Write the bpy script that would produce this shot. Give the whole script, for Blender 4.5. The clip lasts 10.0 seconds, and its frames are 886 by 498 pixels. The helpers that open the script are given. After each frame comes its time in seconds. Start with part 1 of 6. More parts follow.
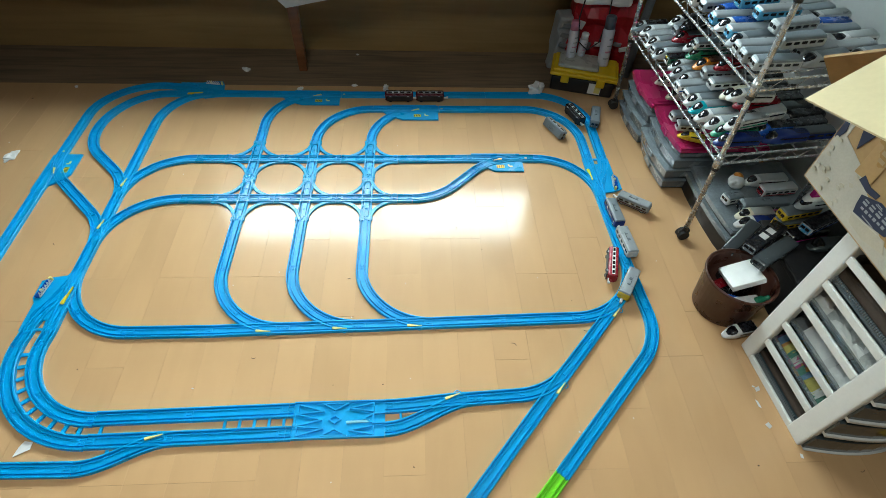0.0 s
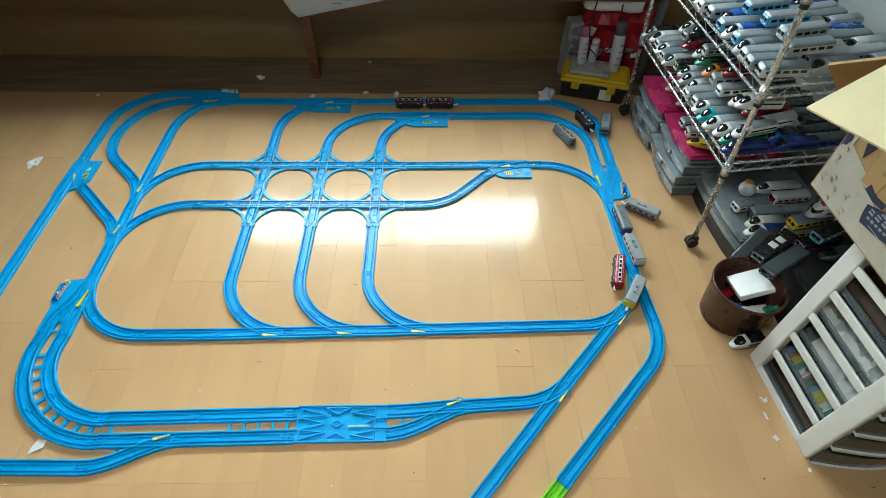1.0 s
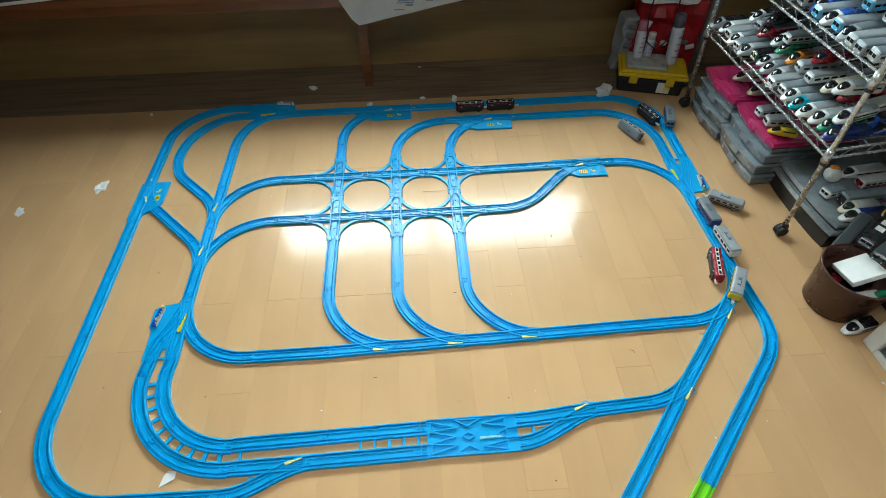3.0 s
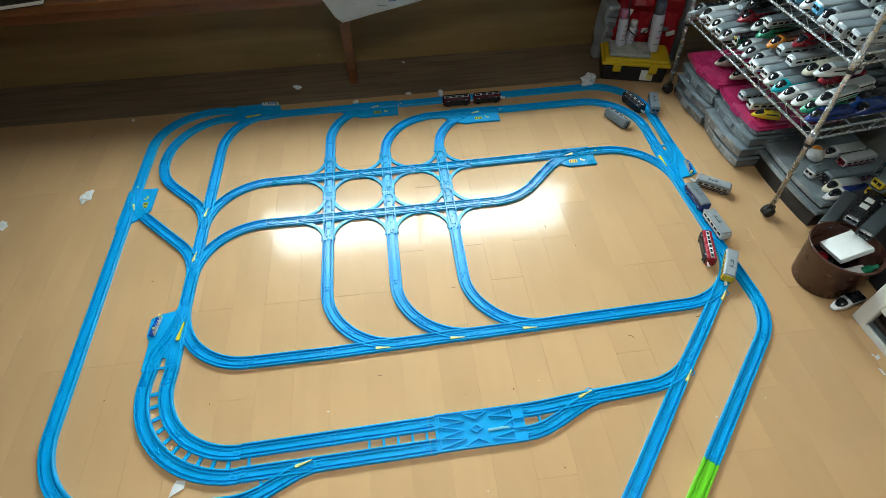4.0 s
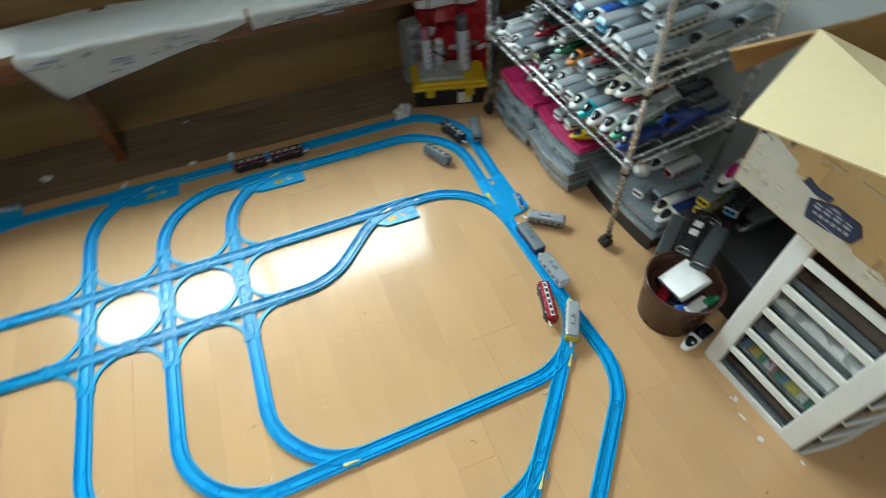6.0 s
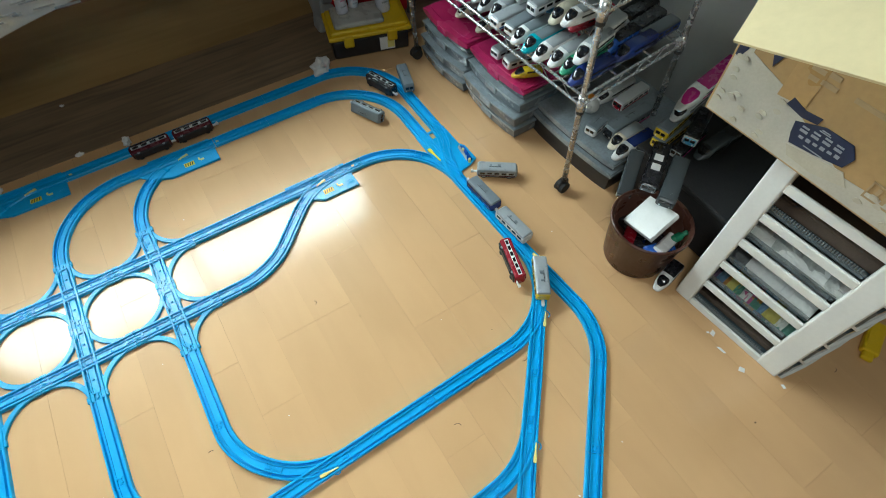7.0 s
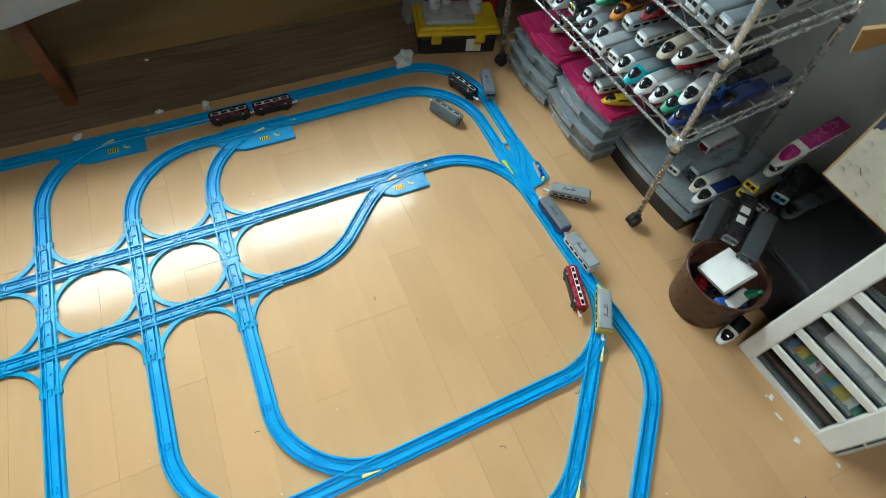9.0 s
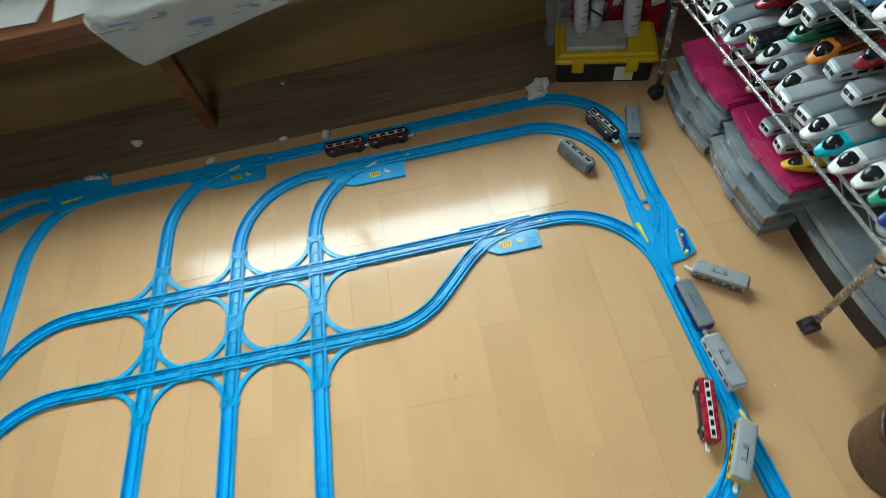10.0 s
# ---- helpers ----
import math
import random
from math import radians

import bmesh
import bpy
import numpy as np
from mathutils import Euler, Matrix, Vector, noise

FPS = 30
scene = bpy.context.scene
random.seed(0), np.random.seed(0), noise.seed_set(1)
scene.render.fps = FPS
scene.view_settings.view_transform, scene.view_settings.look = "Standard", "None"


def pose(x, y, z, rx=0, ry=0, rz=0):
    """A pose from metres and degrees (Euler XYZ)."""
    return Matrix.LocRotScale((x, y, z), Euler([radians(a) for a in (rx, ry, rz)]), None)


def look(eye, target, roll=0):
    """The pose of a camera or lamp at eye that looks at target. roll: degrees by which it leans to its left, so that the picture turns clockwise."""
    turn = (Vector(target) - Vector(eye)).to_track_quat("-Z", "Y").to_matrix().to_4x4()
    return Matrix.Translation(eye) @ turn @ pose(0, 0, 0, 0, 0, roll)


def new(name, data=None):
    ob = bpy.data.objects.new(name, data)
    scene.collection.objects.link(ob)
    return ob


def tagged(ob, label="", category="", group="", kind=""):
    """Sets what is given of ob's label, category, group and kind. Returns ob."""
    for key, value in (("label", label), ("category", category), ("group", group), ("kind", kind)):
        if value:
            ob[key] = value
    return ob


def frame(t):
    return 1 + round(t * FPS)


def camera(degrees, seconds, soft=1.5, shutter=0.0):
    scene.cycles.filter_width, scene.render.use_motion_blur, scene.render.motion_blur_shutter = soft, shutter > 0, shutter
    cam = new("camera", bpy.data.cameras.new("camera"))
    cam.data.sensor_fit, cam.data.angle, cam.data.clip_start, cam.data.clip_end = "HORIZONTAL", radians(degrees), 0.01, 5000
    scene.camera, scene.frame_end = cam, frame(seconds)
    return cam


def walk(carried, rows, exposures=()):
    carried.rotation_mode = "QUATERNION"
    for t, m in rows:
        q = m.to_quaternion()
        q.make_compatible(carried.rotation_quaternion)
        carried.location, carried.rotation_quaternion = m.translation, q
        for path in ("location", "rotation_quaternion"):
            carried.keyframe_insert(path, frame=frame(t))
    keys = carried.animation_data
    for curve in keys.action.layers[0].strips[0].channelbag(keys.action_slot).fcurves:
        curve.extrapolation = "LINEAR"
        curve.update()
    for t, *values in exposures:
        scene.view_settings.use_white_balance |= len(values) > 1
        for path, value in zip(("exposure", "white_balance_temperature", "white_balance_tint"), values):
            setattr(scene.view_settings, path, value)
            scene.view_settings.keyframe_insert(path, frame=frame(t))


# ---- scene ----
cam = camera(81.1, 10.0, 0.6, 0.35)
PATH = [
    (0, (0.588, -1.338, 1.302), (0.708, -0.047, -0.221), 3.6),
    (0.5, (0.622, -1.331, 1.301), (0.704, -0.029, -0.215), 2.6),
    (1, (0.631, -1.34, 1.316), (0.678, -0.035, -0.199), 1.5),
    (1.5, (0.624, -1.338, 1.319), (0.669, -0.024, -0.189), 0.1),
    (2, (0.559, -1.327, 1.313), (0.609, -0.015, -0.196), 1.0),
    (2.5, (0.408, -1.304, 1.313), (0.461, 0.006, -0.198), 1.4),
    (2.7, (0.349, -1.302, 1.311), (0.401, 0.007, -0.2), 0.2),
    (4, (0.258, -1.295, 1.32), (0.399, -0.017, -0.211), -1.1),
    (4.5, (0.289, -1.289, 1.31), (0.442, -0.009, -0.218), -1.9),
    (5, (0.431, -1.222, 1.297), (0.607, 0.049, -0.237), -3.0),
    (5.5, (0.58, -1.139, 1.276), (0.806, 0.129, -0.254), 1.6),
    (6, (0.667, -0.97, 1.268), (1.12, 0.206, -0.284), -1.3),
    (6.2, (0.611, -0.929, 1.248), (1.215, 0.192, -0.295), -2.8),
    (7.3, (0.7, -0.824, 1.185), (1.279, 0.051, -0.517), 1.1),
    (7.5, (0.695, -0.822, 1.189), (1.27, 0.052, -0.515), 1.0),
    (8, (0.681, -0.819, 1.201), (1.254, 0.071, -0.496), 1.7),
    (8.5, (0.673, -0.798, 1.197), (1.239, 0.109, -0.493), 3.6),
    (9, (0.588, -0.731, 1.2), (1.118, 0.201, -0.488), 6.9),
    (9.5, (0.636, -0.66, 1.206), (1.018, 0.318, -0.496), 2.0),
    (9.8, (0.718, -0.625, 1.191), (0.704, 0.474, -0.479), -13.3),
    (10, (0.792, -0.519, 1.147), (0.757, 0.543, -0.547), -13.2),
]
walk(cam, [(t, look(eye, target, roll)) for t, eye, target, roll in PATH], [(0, 0.06), (6, 0.06), (9, 0.0), (10, -0.08)])

# ---- light ----
world = bpy.data.worlds.new("sky")
scene.world = world
world.use_nodes = True
wn = world.node_tree
sky = wn.nodes.new("ShaderNodeTexSky")
sky.sky_type = "NISHITA"
sky.sun_disc = False
sky.sun_elevation = radians(45)
sky.sun_rotation = radians(160)
wn.links.new(sky.outputs[0], wn.nodes["Background"].inputs[0])
wn.nodes["Background"].inputs[1].default_value = 0.05
scene.view_settings.exposure = 0.0


def area_lamp(name, m, sx, sy, watts, colour, spread=180):
    data = bpy.data.lights.new(name, "AREA")
    data.shape, data.size, data.size_y, data.energy, data.color = "RECTANGLE", sx, sy, watts, colour
    data.spread = radians(spread)
    ob = new(name, data)
    ob.matrix_world = m
    return tagged(ob, kind="structure")


# daylight from the window over the table, the pendant lamp, and a weak fill lamp added behind the camera
area_lamp("window_light", look((0.365, 1.90, 1.755), (0.365, 0.90, 1.625)), 3.2, 1.61, 356.0, (0.80, 0.98, 1.0))
area_lamp("pendant_lamp_light", look((0.30, -1.18, 2.19), (0.30, -1.18, 0.0)), 0.50, 0.50, 13.0, (0.92, 1.0, 0.95), 130)
area_lamp("rear_fill_light", look((-0.5, -3.15, 1.6), (0.2, 0.0, 0.6)), 2.2, 1.1, 0.1, (1.0, 0.98, 0.95))


# ---- materials ----
def material(name, base, rough=0.5, metal=0.0, var=0.06, scale=30.0, bump=0.0, bump_scale=200.0, coat=0.0, alpha=1.0, spec=0.5, trans=0.0, per_object=0.0, fine=None):
    m = bpy.data.materials.new(name)
    m.use_nodes = True
    nt = m.node_tree
    b = nt.nodes["Principled BSDF"]
    b.inputs["Roughness"].default_value = rough
    b.inputs["Metallic"].default_value = metal
    b.inputs["Coat Weight"].default_value = coat
    b.inputs["Coat Roughness"].default_value = 0.15
    b.inputs["Specular IOR Level"].default_value = spec
    b.inputs["Alpha"].default_value = alpha
    b.inputs["Transmission Weight"].default_value = trans
    tc = nt.nodes.new("ShaderNodeTexCoord")
    n1 = nt.nodes.new("ShaderNodeTexNoise")
    n1.inputs["Scale"].default_value, n1.inputs["Detail"].default_value = scale, 5.0
    nt.links.new(tc.outputs["Object"], n1.inputs["Vector"])
    n2 = nt.nodes.new("ShaderNodeTexNoise")
    n2.inputs["Scale"].default_value, n2.inputs["Detail"].default_value = fine or scale * 9, 3.0
    nt.links.new(tc.outputs["Object"], n2.inputs["Vector"])
    add = nt.nodes.new("ShaderNodeMath")
    add.operation = "MULTIPLY_ADD"
    add.inputs[1].default_value = 0.6
    nt.links.new(n2.outputs[0], add.inputs[0])
    nt.links.new(n1.outputs[0], add.inputs[2])
    mr = nt.nodes.new("ShaderNodeMapRange")
    mr.inputs[1].default_value, mr.inputs[2].default_value = 0.5, 1.1
    mr.inputs[3].default_value, mr.inputs[4].default_value = 1 - var, 1 + var
    nt.links.new(add.outputs[0], mr.inputs[0])
    hsv = nt.nodes.new("ShaderNodeHueSaturation")
    hsv.inputs["Color"].default_value = (*base, 1)
    value = mr.outputs[0]
    if per_object:
        info = nt.nodes.new("ShaderNodeObjectInfo")
        pr = nt.nodes.new("ShaderNodeMapRange")
        pr.inputs[3].default_value, pr.inputs[4].default_value = 1 - per_object, 1 + per_object
        nt.links.new(info.outputs["Random"], pr.inputs[0])
        mul = nt.nodes.new("ShaderNodeMath")
        mul.operation = "MULTIPLY"
        nt.links.new(value, mul.inputs[0])
        nt.links.new(pr.outputs[0], mul.inputs[1])
        value = mul.outputs[0]
    nt.links.new(value, hsv.inputs["Value"])
    nt.links.new(hsv.outputs[0], b.inputs["Base Color"])
    rr = nt.nodes.new("ShaderNodeMapRange")
    rr.inputs[1].default_value, rr.inputs[2].default_value = 0.3, 0.7
    rr.inputs[3].default_value, rr.inputs[4].default_value = max(0.02, rough - 0.08), min(1, rough + 0.08)
    nt.links.new(n1.outputs[0], rr.inputs[0])
    nt.links.new(rr.outputs[0], b.inputs["Roughness"])
    if bump:
        n3 = nt.nodes.new("ShaderNodeTexNoise")
        n3.inputs["Scale"].default_value, n3.inputs["Detail"].default_value = bump_scale, 4.0
        nt.links.new(tc.outputs["Object"], n3.inputs["Vector"])
        bp = nt.nodes.new("ShaderNodeBump")
        bp.inputs["Strength"].default_value, bp.inputs["Distance"].default_value = bump, 0.002
        nt.links.new(n3.outputs[0], bp.inputs["Height"])
        nt.links.new(bp.outputs[0], b.inputs["Normal"])
    return m


def wood(name, base, dark, rough=0.4, stretch=(3.0, 40.0, 40.0), var=0.08, coat=0.0, per_object=0.0, rough_noise=0.05, wave=0.0):
    """Wood with grain along the object's x axis (stretch: noise scale per axis)."""
    m = bpy.data.materials.new(name)
    m.use_nodes = True
    nt = m.node_tree
    b = nt.nodes["Principled BSDF"]
    b.inputs["Coat Weight"].default_value = coat
    b.inputs["Coat Roughness"].default_value = 0.115
    b.inputs["Coat IOR"].default_value = 1.5 - 0.04 * coat
    b.inputs["Specular IOR Level"].default_value = 0.5 - 0.32 * coat
    tc = nt.nodes.new("ShaderNodeTexCoord")
    mp = nt.nodes.new("ShaderNodeMapping")
    mp.inputs["Scale"].default_value = stretch
    nt.links.new(tc.outputs["Object"], mp.inputs[0])
    vec = mp.outputs[0]
    info = nt.nodes.new("ShaderNodeObjectInfo")
    if per_object:
        ad = nt.nodes.new("ShaderNodeVectorMath")
        ad.operation = "MULTIPLY_ADD"
        ad.inputs[1].default_value = (37, 37, 37)
        nt.links.new(info.outputs["Random"], ad.inputs[0])
        nt.links.new(vec, ad.inputs[2])
        vec = ad.outputs[0]
    n1 = nt.nodes.new("ShaderNodeTexNoise")
    n1.inputs["Scale"].default_value, n1.inputs["Detail"].default_value, n1.inputs["Distortion"].default_value = 1.0, 6.0, 0.6
    nt.links.new(vec, n1.inputs["Vector"])
    n2 = nt.nodes.new("ShaderNodeTexNoise")
    n2.inputs["Scale"].default_value, n2.inputs["Detail"].default_value = 2.2, 3.0
    nt.links.new(tc.outputs["Object"], n2.inputs["Vector"])
    ramp = nt.nodes.new("ShaderNodeMix")
    ramp.data_type = "RGBA"
    ramp.inputs[6].default_value = (*dark, 1)
    ramp.inputs[7].default_value = (*base, 1)
    mr = nt.nodes.new("ShaderNodeMapRange")
    mr.inputs[1].default_value, mr.inputs[2].default_value = 0.3, 0.6
    nt.links.new(n1.outputs[0], mr.inputs[0])
    nt.links.new(mr.outputs[0], ramp.inputs[0])
    hsv = nt.nodes.new("ShaderNodeHueSaturation")
    nt.links.new(ramp.outputs[2], hsv.inputs["Color"])
    vr = nt.nodes.new("ShaderNodeMapRange")
    vr.inputs[1].default_value, vr.inputs[2].default_value = 0.3, 0.7
    vr.inputs[3].default_value, vr.inputs[4].default_value = 1 - var, 1 + var
    nt.links.new(n2.outputs[0], vr.inputs[0])
    value = vr.outputs[0]
    if per_object:
        pr = nt.nodes.new("ShaderNodeMapRange")
        pr.inputs[3].default_value, pr.inputs[4].default_value = 1 - per_object, 1 + per_object
        nt.links.new(info.outputs["Random"], pr.inputs[0])
        mul = nt.nodes.new("ShaderNodeMath")
        mul.operation = "MULTIPLY"
        nt.links.new(value, mul.inputs[0])
        nt.links.new(pr.outputs[0], mul.inputs[1])
        value = mul.outputs[0]
    nt.links.new(value, hsv.inputs["Value"])
    nt.links.new(hsv.outputs[0], b.inputs["Base Color"])
    rr = nt.nodes.new("ShaderNodeMapRange")
    rr.inputs[1].default_value, rr.inputs[2].default_value = 0.3, 0.7
    rr.inputs[3].default_value, rr.inputs[4].default_value = max(0.03, rough - rough_noise), rough + rough_noise
    nt.links.new(n2.outputs[0], rr.inputs[0])
    nt.links.new(rr.outputs[0], b.inputs["Roughness"])
    if wave:
        # slight unevenness of the varnish
        n3 = nt.nodes.new("ShaderNodeTexNoise")
        n3.inputs["Scale"].default_value, n3.inputs["Detail"].default_value = 14.0, 3.0
        nt.links.new(tc.outputs["Object"], n3.inputs["Vector"])
        bp = nt.nodes.new("ShaderNodeBump")
        bp.inputs["Strength"].default_value, bp.inputs["Distance"].default_value = wave, 0.004
        nt.links.new(n3.outputs[0], bp.inputs["Height"])
        nt.links.new(bp.outputs[0], b.inputs["Normal"])
        nt.links.new(bp.outputs[0], b.inputs["Coat Normal"])
    return m


BLUE = material("blue_track_plastic", (0.0, 0.35, 0.72), 0.34, var=0.10, scale=14, bump=0.08, bump_scale=400, per_object=0.05, spec=0.35)
TEAL = material("old_blue_track_plastic", (0.0, 0.33, 0.63), 0.28, var=0.12, scale=14, bump=0.08, bump_scale=400, per_object=0.07, spec=0.45)
NAVY = material("dark_blue_plastic", (0.004, 0.08, 0.42), 0.3, scale=40)
GREEN_TRACK = material("green_track_plastic", (0.16, 0.62, 0.02), 0.35, var=0.08, scale=14)
YELLOW = material("yellow_plastic", (0.78, 0.62, 0.03), 0.4, scale=60)
PALE_YELLOW = material("pale_yellow_plastic", (0.78, 0.71, 0.24), 0.4, scale=60)
WHITE = material("white_plastic", (0.78, 0.78, 0.76), 0.35, scale=50)
OFFWHITE = material("offwhite_drawer_plastic", (0.73, 0.73, 0.70), 0.4, var=0.05, scale=12)
BLACK = material("black_plastic", (0.016, 0.016, 0.018), 0.4, var=0.2, scale=40)
RUBBER = material("black_rubber", (0.02, 0.02, 0.02), 0.7, var=0.2, scale=60)
FLOOR_WOOD = wood("floor_board_wood", (0.588, 0.357, 0.177), (0.569, 0.344, 0.169), 0.40, (22.0, 4.0, 22.0), 0.06, 1.0, 0.016, 0.03, 0.05)
JOINT = material("floor_joint", (0.54, 0.325, 0.15), 0.7, scale=40, spec=0.1)
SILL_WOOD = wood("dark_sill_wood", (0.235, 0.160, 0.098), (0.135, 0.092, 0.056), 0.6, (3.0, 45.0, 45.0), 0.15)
PLY = wood("plywood_panel", (0.34, 0.206, 0.076), (0.275, 0.163, 0.058), 0.5, (2.0, 8.0, 30.0), 0.10)
TABLE_WOOD = wood("stained_table_wood", (0.22, 0.075, 0.022), (0.15, 0.05, 0.013), 0.35, (4.0, 40.0, 40.0), 0.10)
# unseen walls and the ceiling are given dark colours to cut bounced light
LOW_BOUNCE_WALL = material("low_bounce_wall", (0.085, 0.075, 0.06), 0.7, var=0.08, scale=5, bump=0.1)
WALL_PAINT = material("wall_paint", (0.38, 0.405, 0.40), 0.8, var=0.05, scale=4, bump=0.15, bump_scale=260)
LOW_BOUNCE_CEILING = material("low_bounce_ceiling", (0.10, 0.09, 0.08), 0.85, var=0.04, scale=4, bump=0.1)



# ---- mesh helpers ----
def mesh_of(name, bm, mat, smooth=False):
    me = bpy.data.meshes.new(name)
    bmesh.ops.recalc_face_normals(bm, faces=bm.faces[:])
    bm.to_mesh(me)
    bm.free()
    me.materials.append(mat)
    if smooth:
        for p in me.polygons:
            p.use_smooth = True
    return me


def part(name, bm, mat, parent=None, label="", smooth=False):
    """One mesh object under a thing or a part."""
    ob = new(name, mesh_of(name, bm, mat, smooth))
    if parent is not None:
        ob.parent = parent
    if label:
        ob["label"] = label
    return ob


def thing(name, label, category, m=None, group="", kind=""):
    ob = new(name)
    ob.empty_display_size = 0.02
    if m is not None:
        ob.matrix_basis = m
    return tagged(ob, label, category, group, kind)


def add_box(bm, lo, hi, bevel=0.0, segments=2, m=None):
    """An axis-aligned box from corner to corner, with rounded edges."""
    made = bmesh.ops.create_cube(bm, size=1.0)["verts"]
    for v in made:
        v.co = Vector([lo[k] + (v.co[k] + 0.5) * (hi[k] - lo[k]) for k in range(3)])
    if bevel:
        edges = list({e for v in made for e in v.link_edges})
        made = bmesh.ops.bevel(bm, geom=edges, offset=bevel, segments=segments, affect="EDGES", profile=0.5)["verts"] + [v for v in made if v.is_valid]
    if m is not None:
        for v in set(made):
            v.co = m @ v.co
    return bm


def box(lo, hi, bevel=0.0, segments=2, m=None):
    return add_box(bmesh.new(), lo, hi, bevel, segments, m)


def add_tube(bm, path, radius, sides=8, cap=True, radii=None):
    """A tube along points."""
    path = [Vector(p) for p in path]
    rings = []
    up = Vector((0, 0, 1))
    for k, p in enumerate(path):
        d = (path[min(k + 1, len(path) - 1)] - path[max(k - 1, 0)]).normalized()
        ref = up if abs(d.z) < 0.95 else Vector((1, 0, 0))
        a = d.cross(ref).normalized()
        b = a.cross(d).normalized()
        r = radii[k] if radii else radius
        rings.append([bm.verts.new(p + r * (math.cos(6.28318 * i / sides) * a + math.sin(6.28318 * i / sides) * b)) for i in range(sides)])
    for r0, r1 in zip(rings, rings[1:]):
        for i in range(sides):
            bm.faces.new((r0[i], r0[(i + 1) % sides], r1[(i + 1) % sides], r1[i]))
    if cap:
        bm.faces.new(rings[0][::-1])
        bm.faces.new(rings[-1])
    return bm


def tube(path, radius, sides=8, radii=None):
    return add_tube(bmesh.new(), path, radius, sides, True, radii)


def add_prism(bm, outline, z0, z1):
    """A plate from an outline in x, y."""
    low = [bm.verts.new((x, y, z0)) for x, y in outline]
    top = [bm.verts.new((x, y, z1)) for x, y in outline]
    n = len(outline)
    bm.faces.new(low[::-1])
    bm.faces.new(top)
    for i in range(n):
        bm.faces.new((low[i], low[(i + 1) % n], top[(i + 1) % n], top[i]))
    return bm


def lathe(profile, sides=32):
    """A solid of revolution from (radius, height) pairs."""
    bm = bmesh.new()
    rings = [[bm.verts.new((r * math.cos(6.28318 * i / sides), r * math.sin(6.28318 * i / sides), z)) for i in range(sides)] for r, z in profile]
    for r0, r1 in zip(rings, rings[1:]):
        for i in range(sides):
            bm.faces.new((r0[i], r0[(i + 1) % sides], r1[(i + 1) % sides], r1[i]))
    return bm


# ---- toy track ----
U = 0.215  # one straight piece, and the radius of a curve
# half of the cross-section: (offset, height)
HALF = [(0.0, 0.0058), (0.0062, 0.0056), (0.0066, 0.0088), (0.0084, 0.0088), (0.0088, 0.0008), (0.0139, 0.0008), (0.0143, 0.0104), (0.0174, 0.0104), (0.0186, 0.0092), (0.0190, 0.0)]


def sweep(bm, pts, drop=0.0, half=HALF):
    """The track's cross-section along a path of (x, y)."""
    prof = [(-a, z) for a, z in half[:0:-1]] + list(half)
    rows = []
    for k, (x, y) in enumerate(pts):
        x0, y0 = pts[max(k - 1, 0)]
        x1, y1 = pts[min(k + 1, len(pts) - 1)]
        d = Vector((x1 - x0, y1 - y0)).normalized()
        rows.append([bm.verts.new((x + a * d.y, y - a * d.x, max(0.0005, z - drop) if z > 0 else -0.0002)) for a, z in prof])
    for r0, r1 in zip(rows, rows[1:]):
        for i in range(len(prof) - 1):
            bm.faces.new((r0[i], r1[i], r1[i + 1], r0[i + 1]))
    bm.faces.new(rows[0])
    bm.faces.new(rows[-1][::-1])


def hermite(p, a, q, b, n=12):
    """A smooth path from p, heading a degrees, to q, heading b degrees."""
    p, q = Vector(p), Vector(q)
    turn = radians(abs((b - a + 180) % 360 - 180))
    chord = (q - p).length
    k = chord / (3 * math.cos(turn / 4) ** 2) if turn < 3 else chord / 3
    c = p + k * Vector((math.cos(radians(a)), math.sin(radians(a))))
    d = q - k * Vector((math.cos(radians(b)), math.sin(radians(b))))
    out = []
    for i in range(n + 1):
        t = i / n
        out.append(tuple((1 - t) ** 3 * p + 3 * t * (1 - t) ** 2 * c + 3 * t * t * (1 - t) * d + t**3 * q))
    return out


def knob(bm, p, a, z=0.0064):
    """The joint's tongue at the end of a piece, with its notch."""
    m = Matrix.Translation((p[0], p[1], z)) @ pose(0, 0, 0, 0, 0, a)
    made = bmesh.ops.create_cone(bm, cap_ends=True, segments=10, radius1=0.0042, radius2=0.0036, depth=0.0022, matrix=m)
    add_box(bm, (-0.009, -0.0022, -0.0008), (0.004, 0.0022, 0.0020), m=m)
    add_box(bm, (-0.0135, -0.0064, -0.0020), (-0.0085, 0.0064, 0.0022), m=m)
    return made


def local(pts, origin):
    return [(x - origin[0], y - origin[1]) for x, y in pts]


def track_piece(name, pts, mat=None, label="", group="toy railway track pieces"):
    """One piece of plain track along a path of places on the floor."""
    mid = pts[len(pts) // 2]
    t = thing(name, label or "light blue plastic toy railway track piece lying on floor", "toy track", pose(mid[0], mid[1], 0), group)
    bm = bmesh.new()
    pts = local(pts, mid)
    sweep(bm, pts)
    part("rail_body", bm, mat or BLUE, t)
    end = math.degrees(math.atan2(pts[-1][1] - pts[-2][1], pts[-1][0] - pts[-2][0]))
    bm = bmesh.new()
    knob(bm, (pts[-1][0] - 0.007 * math.cos(radians(end)), pts[-1][1] - 0.007 * math.sin(radians(end))), end)
    part("joint_tongue", bm, mat or BLUE, t)
    return t


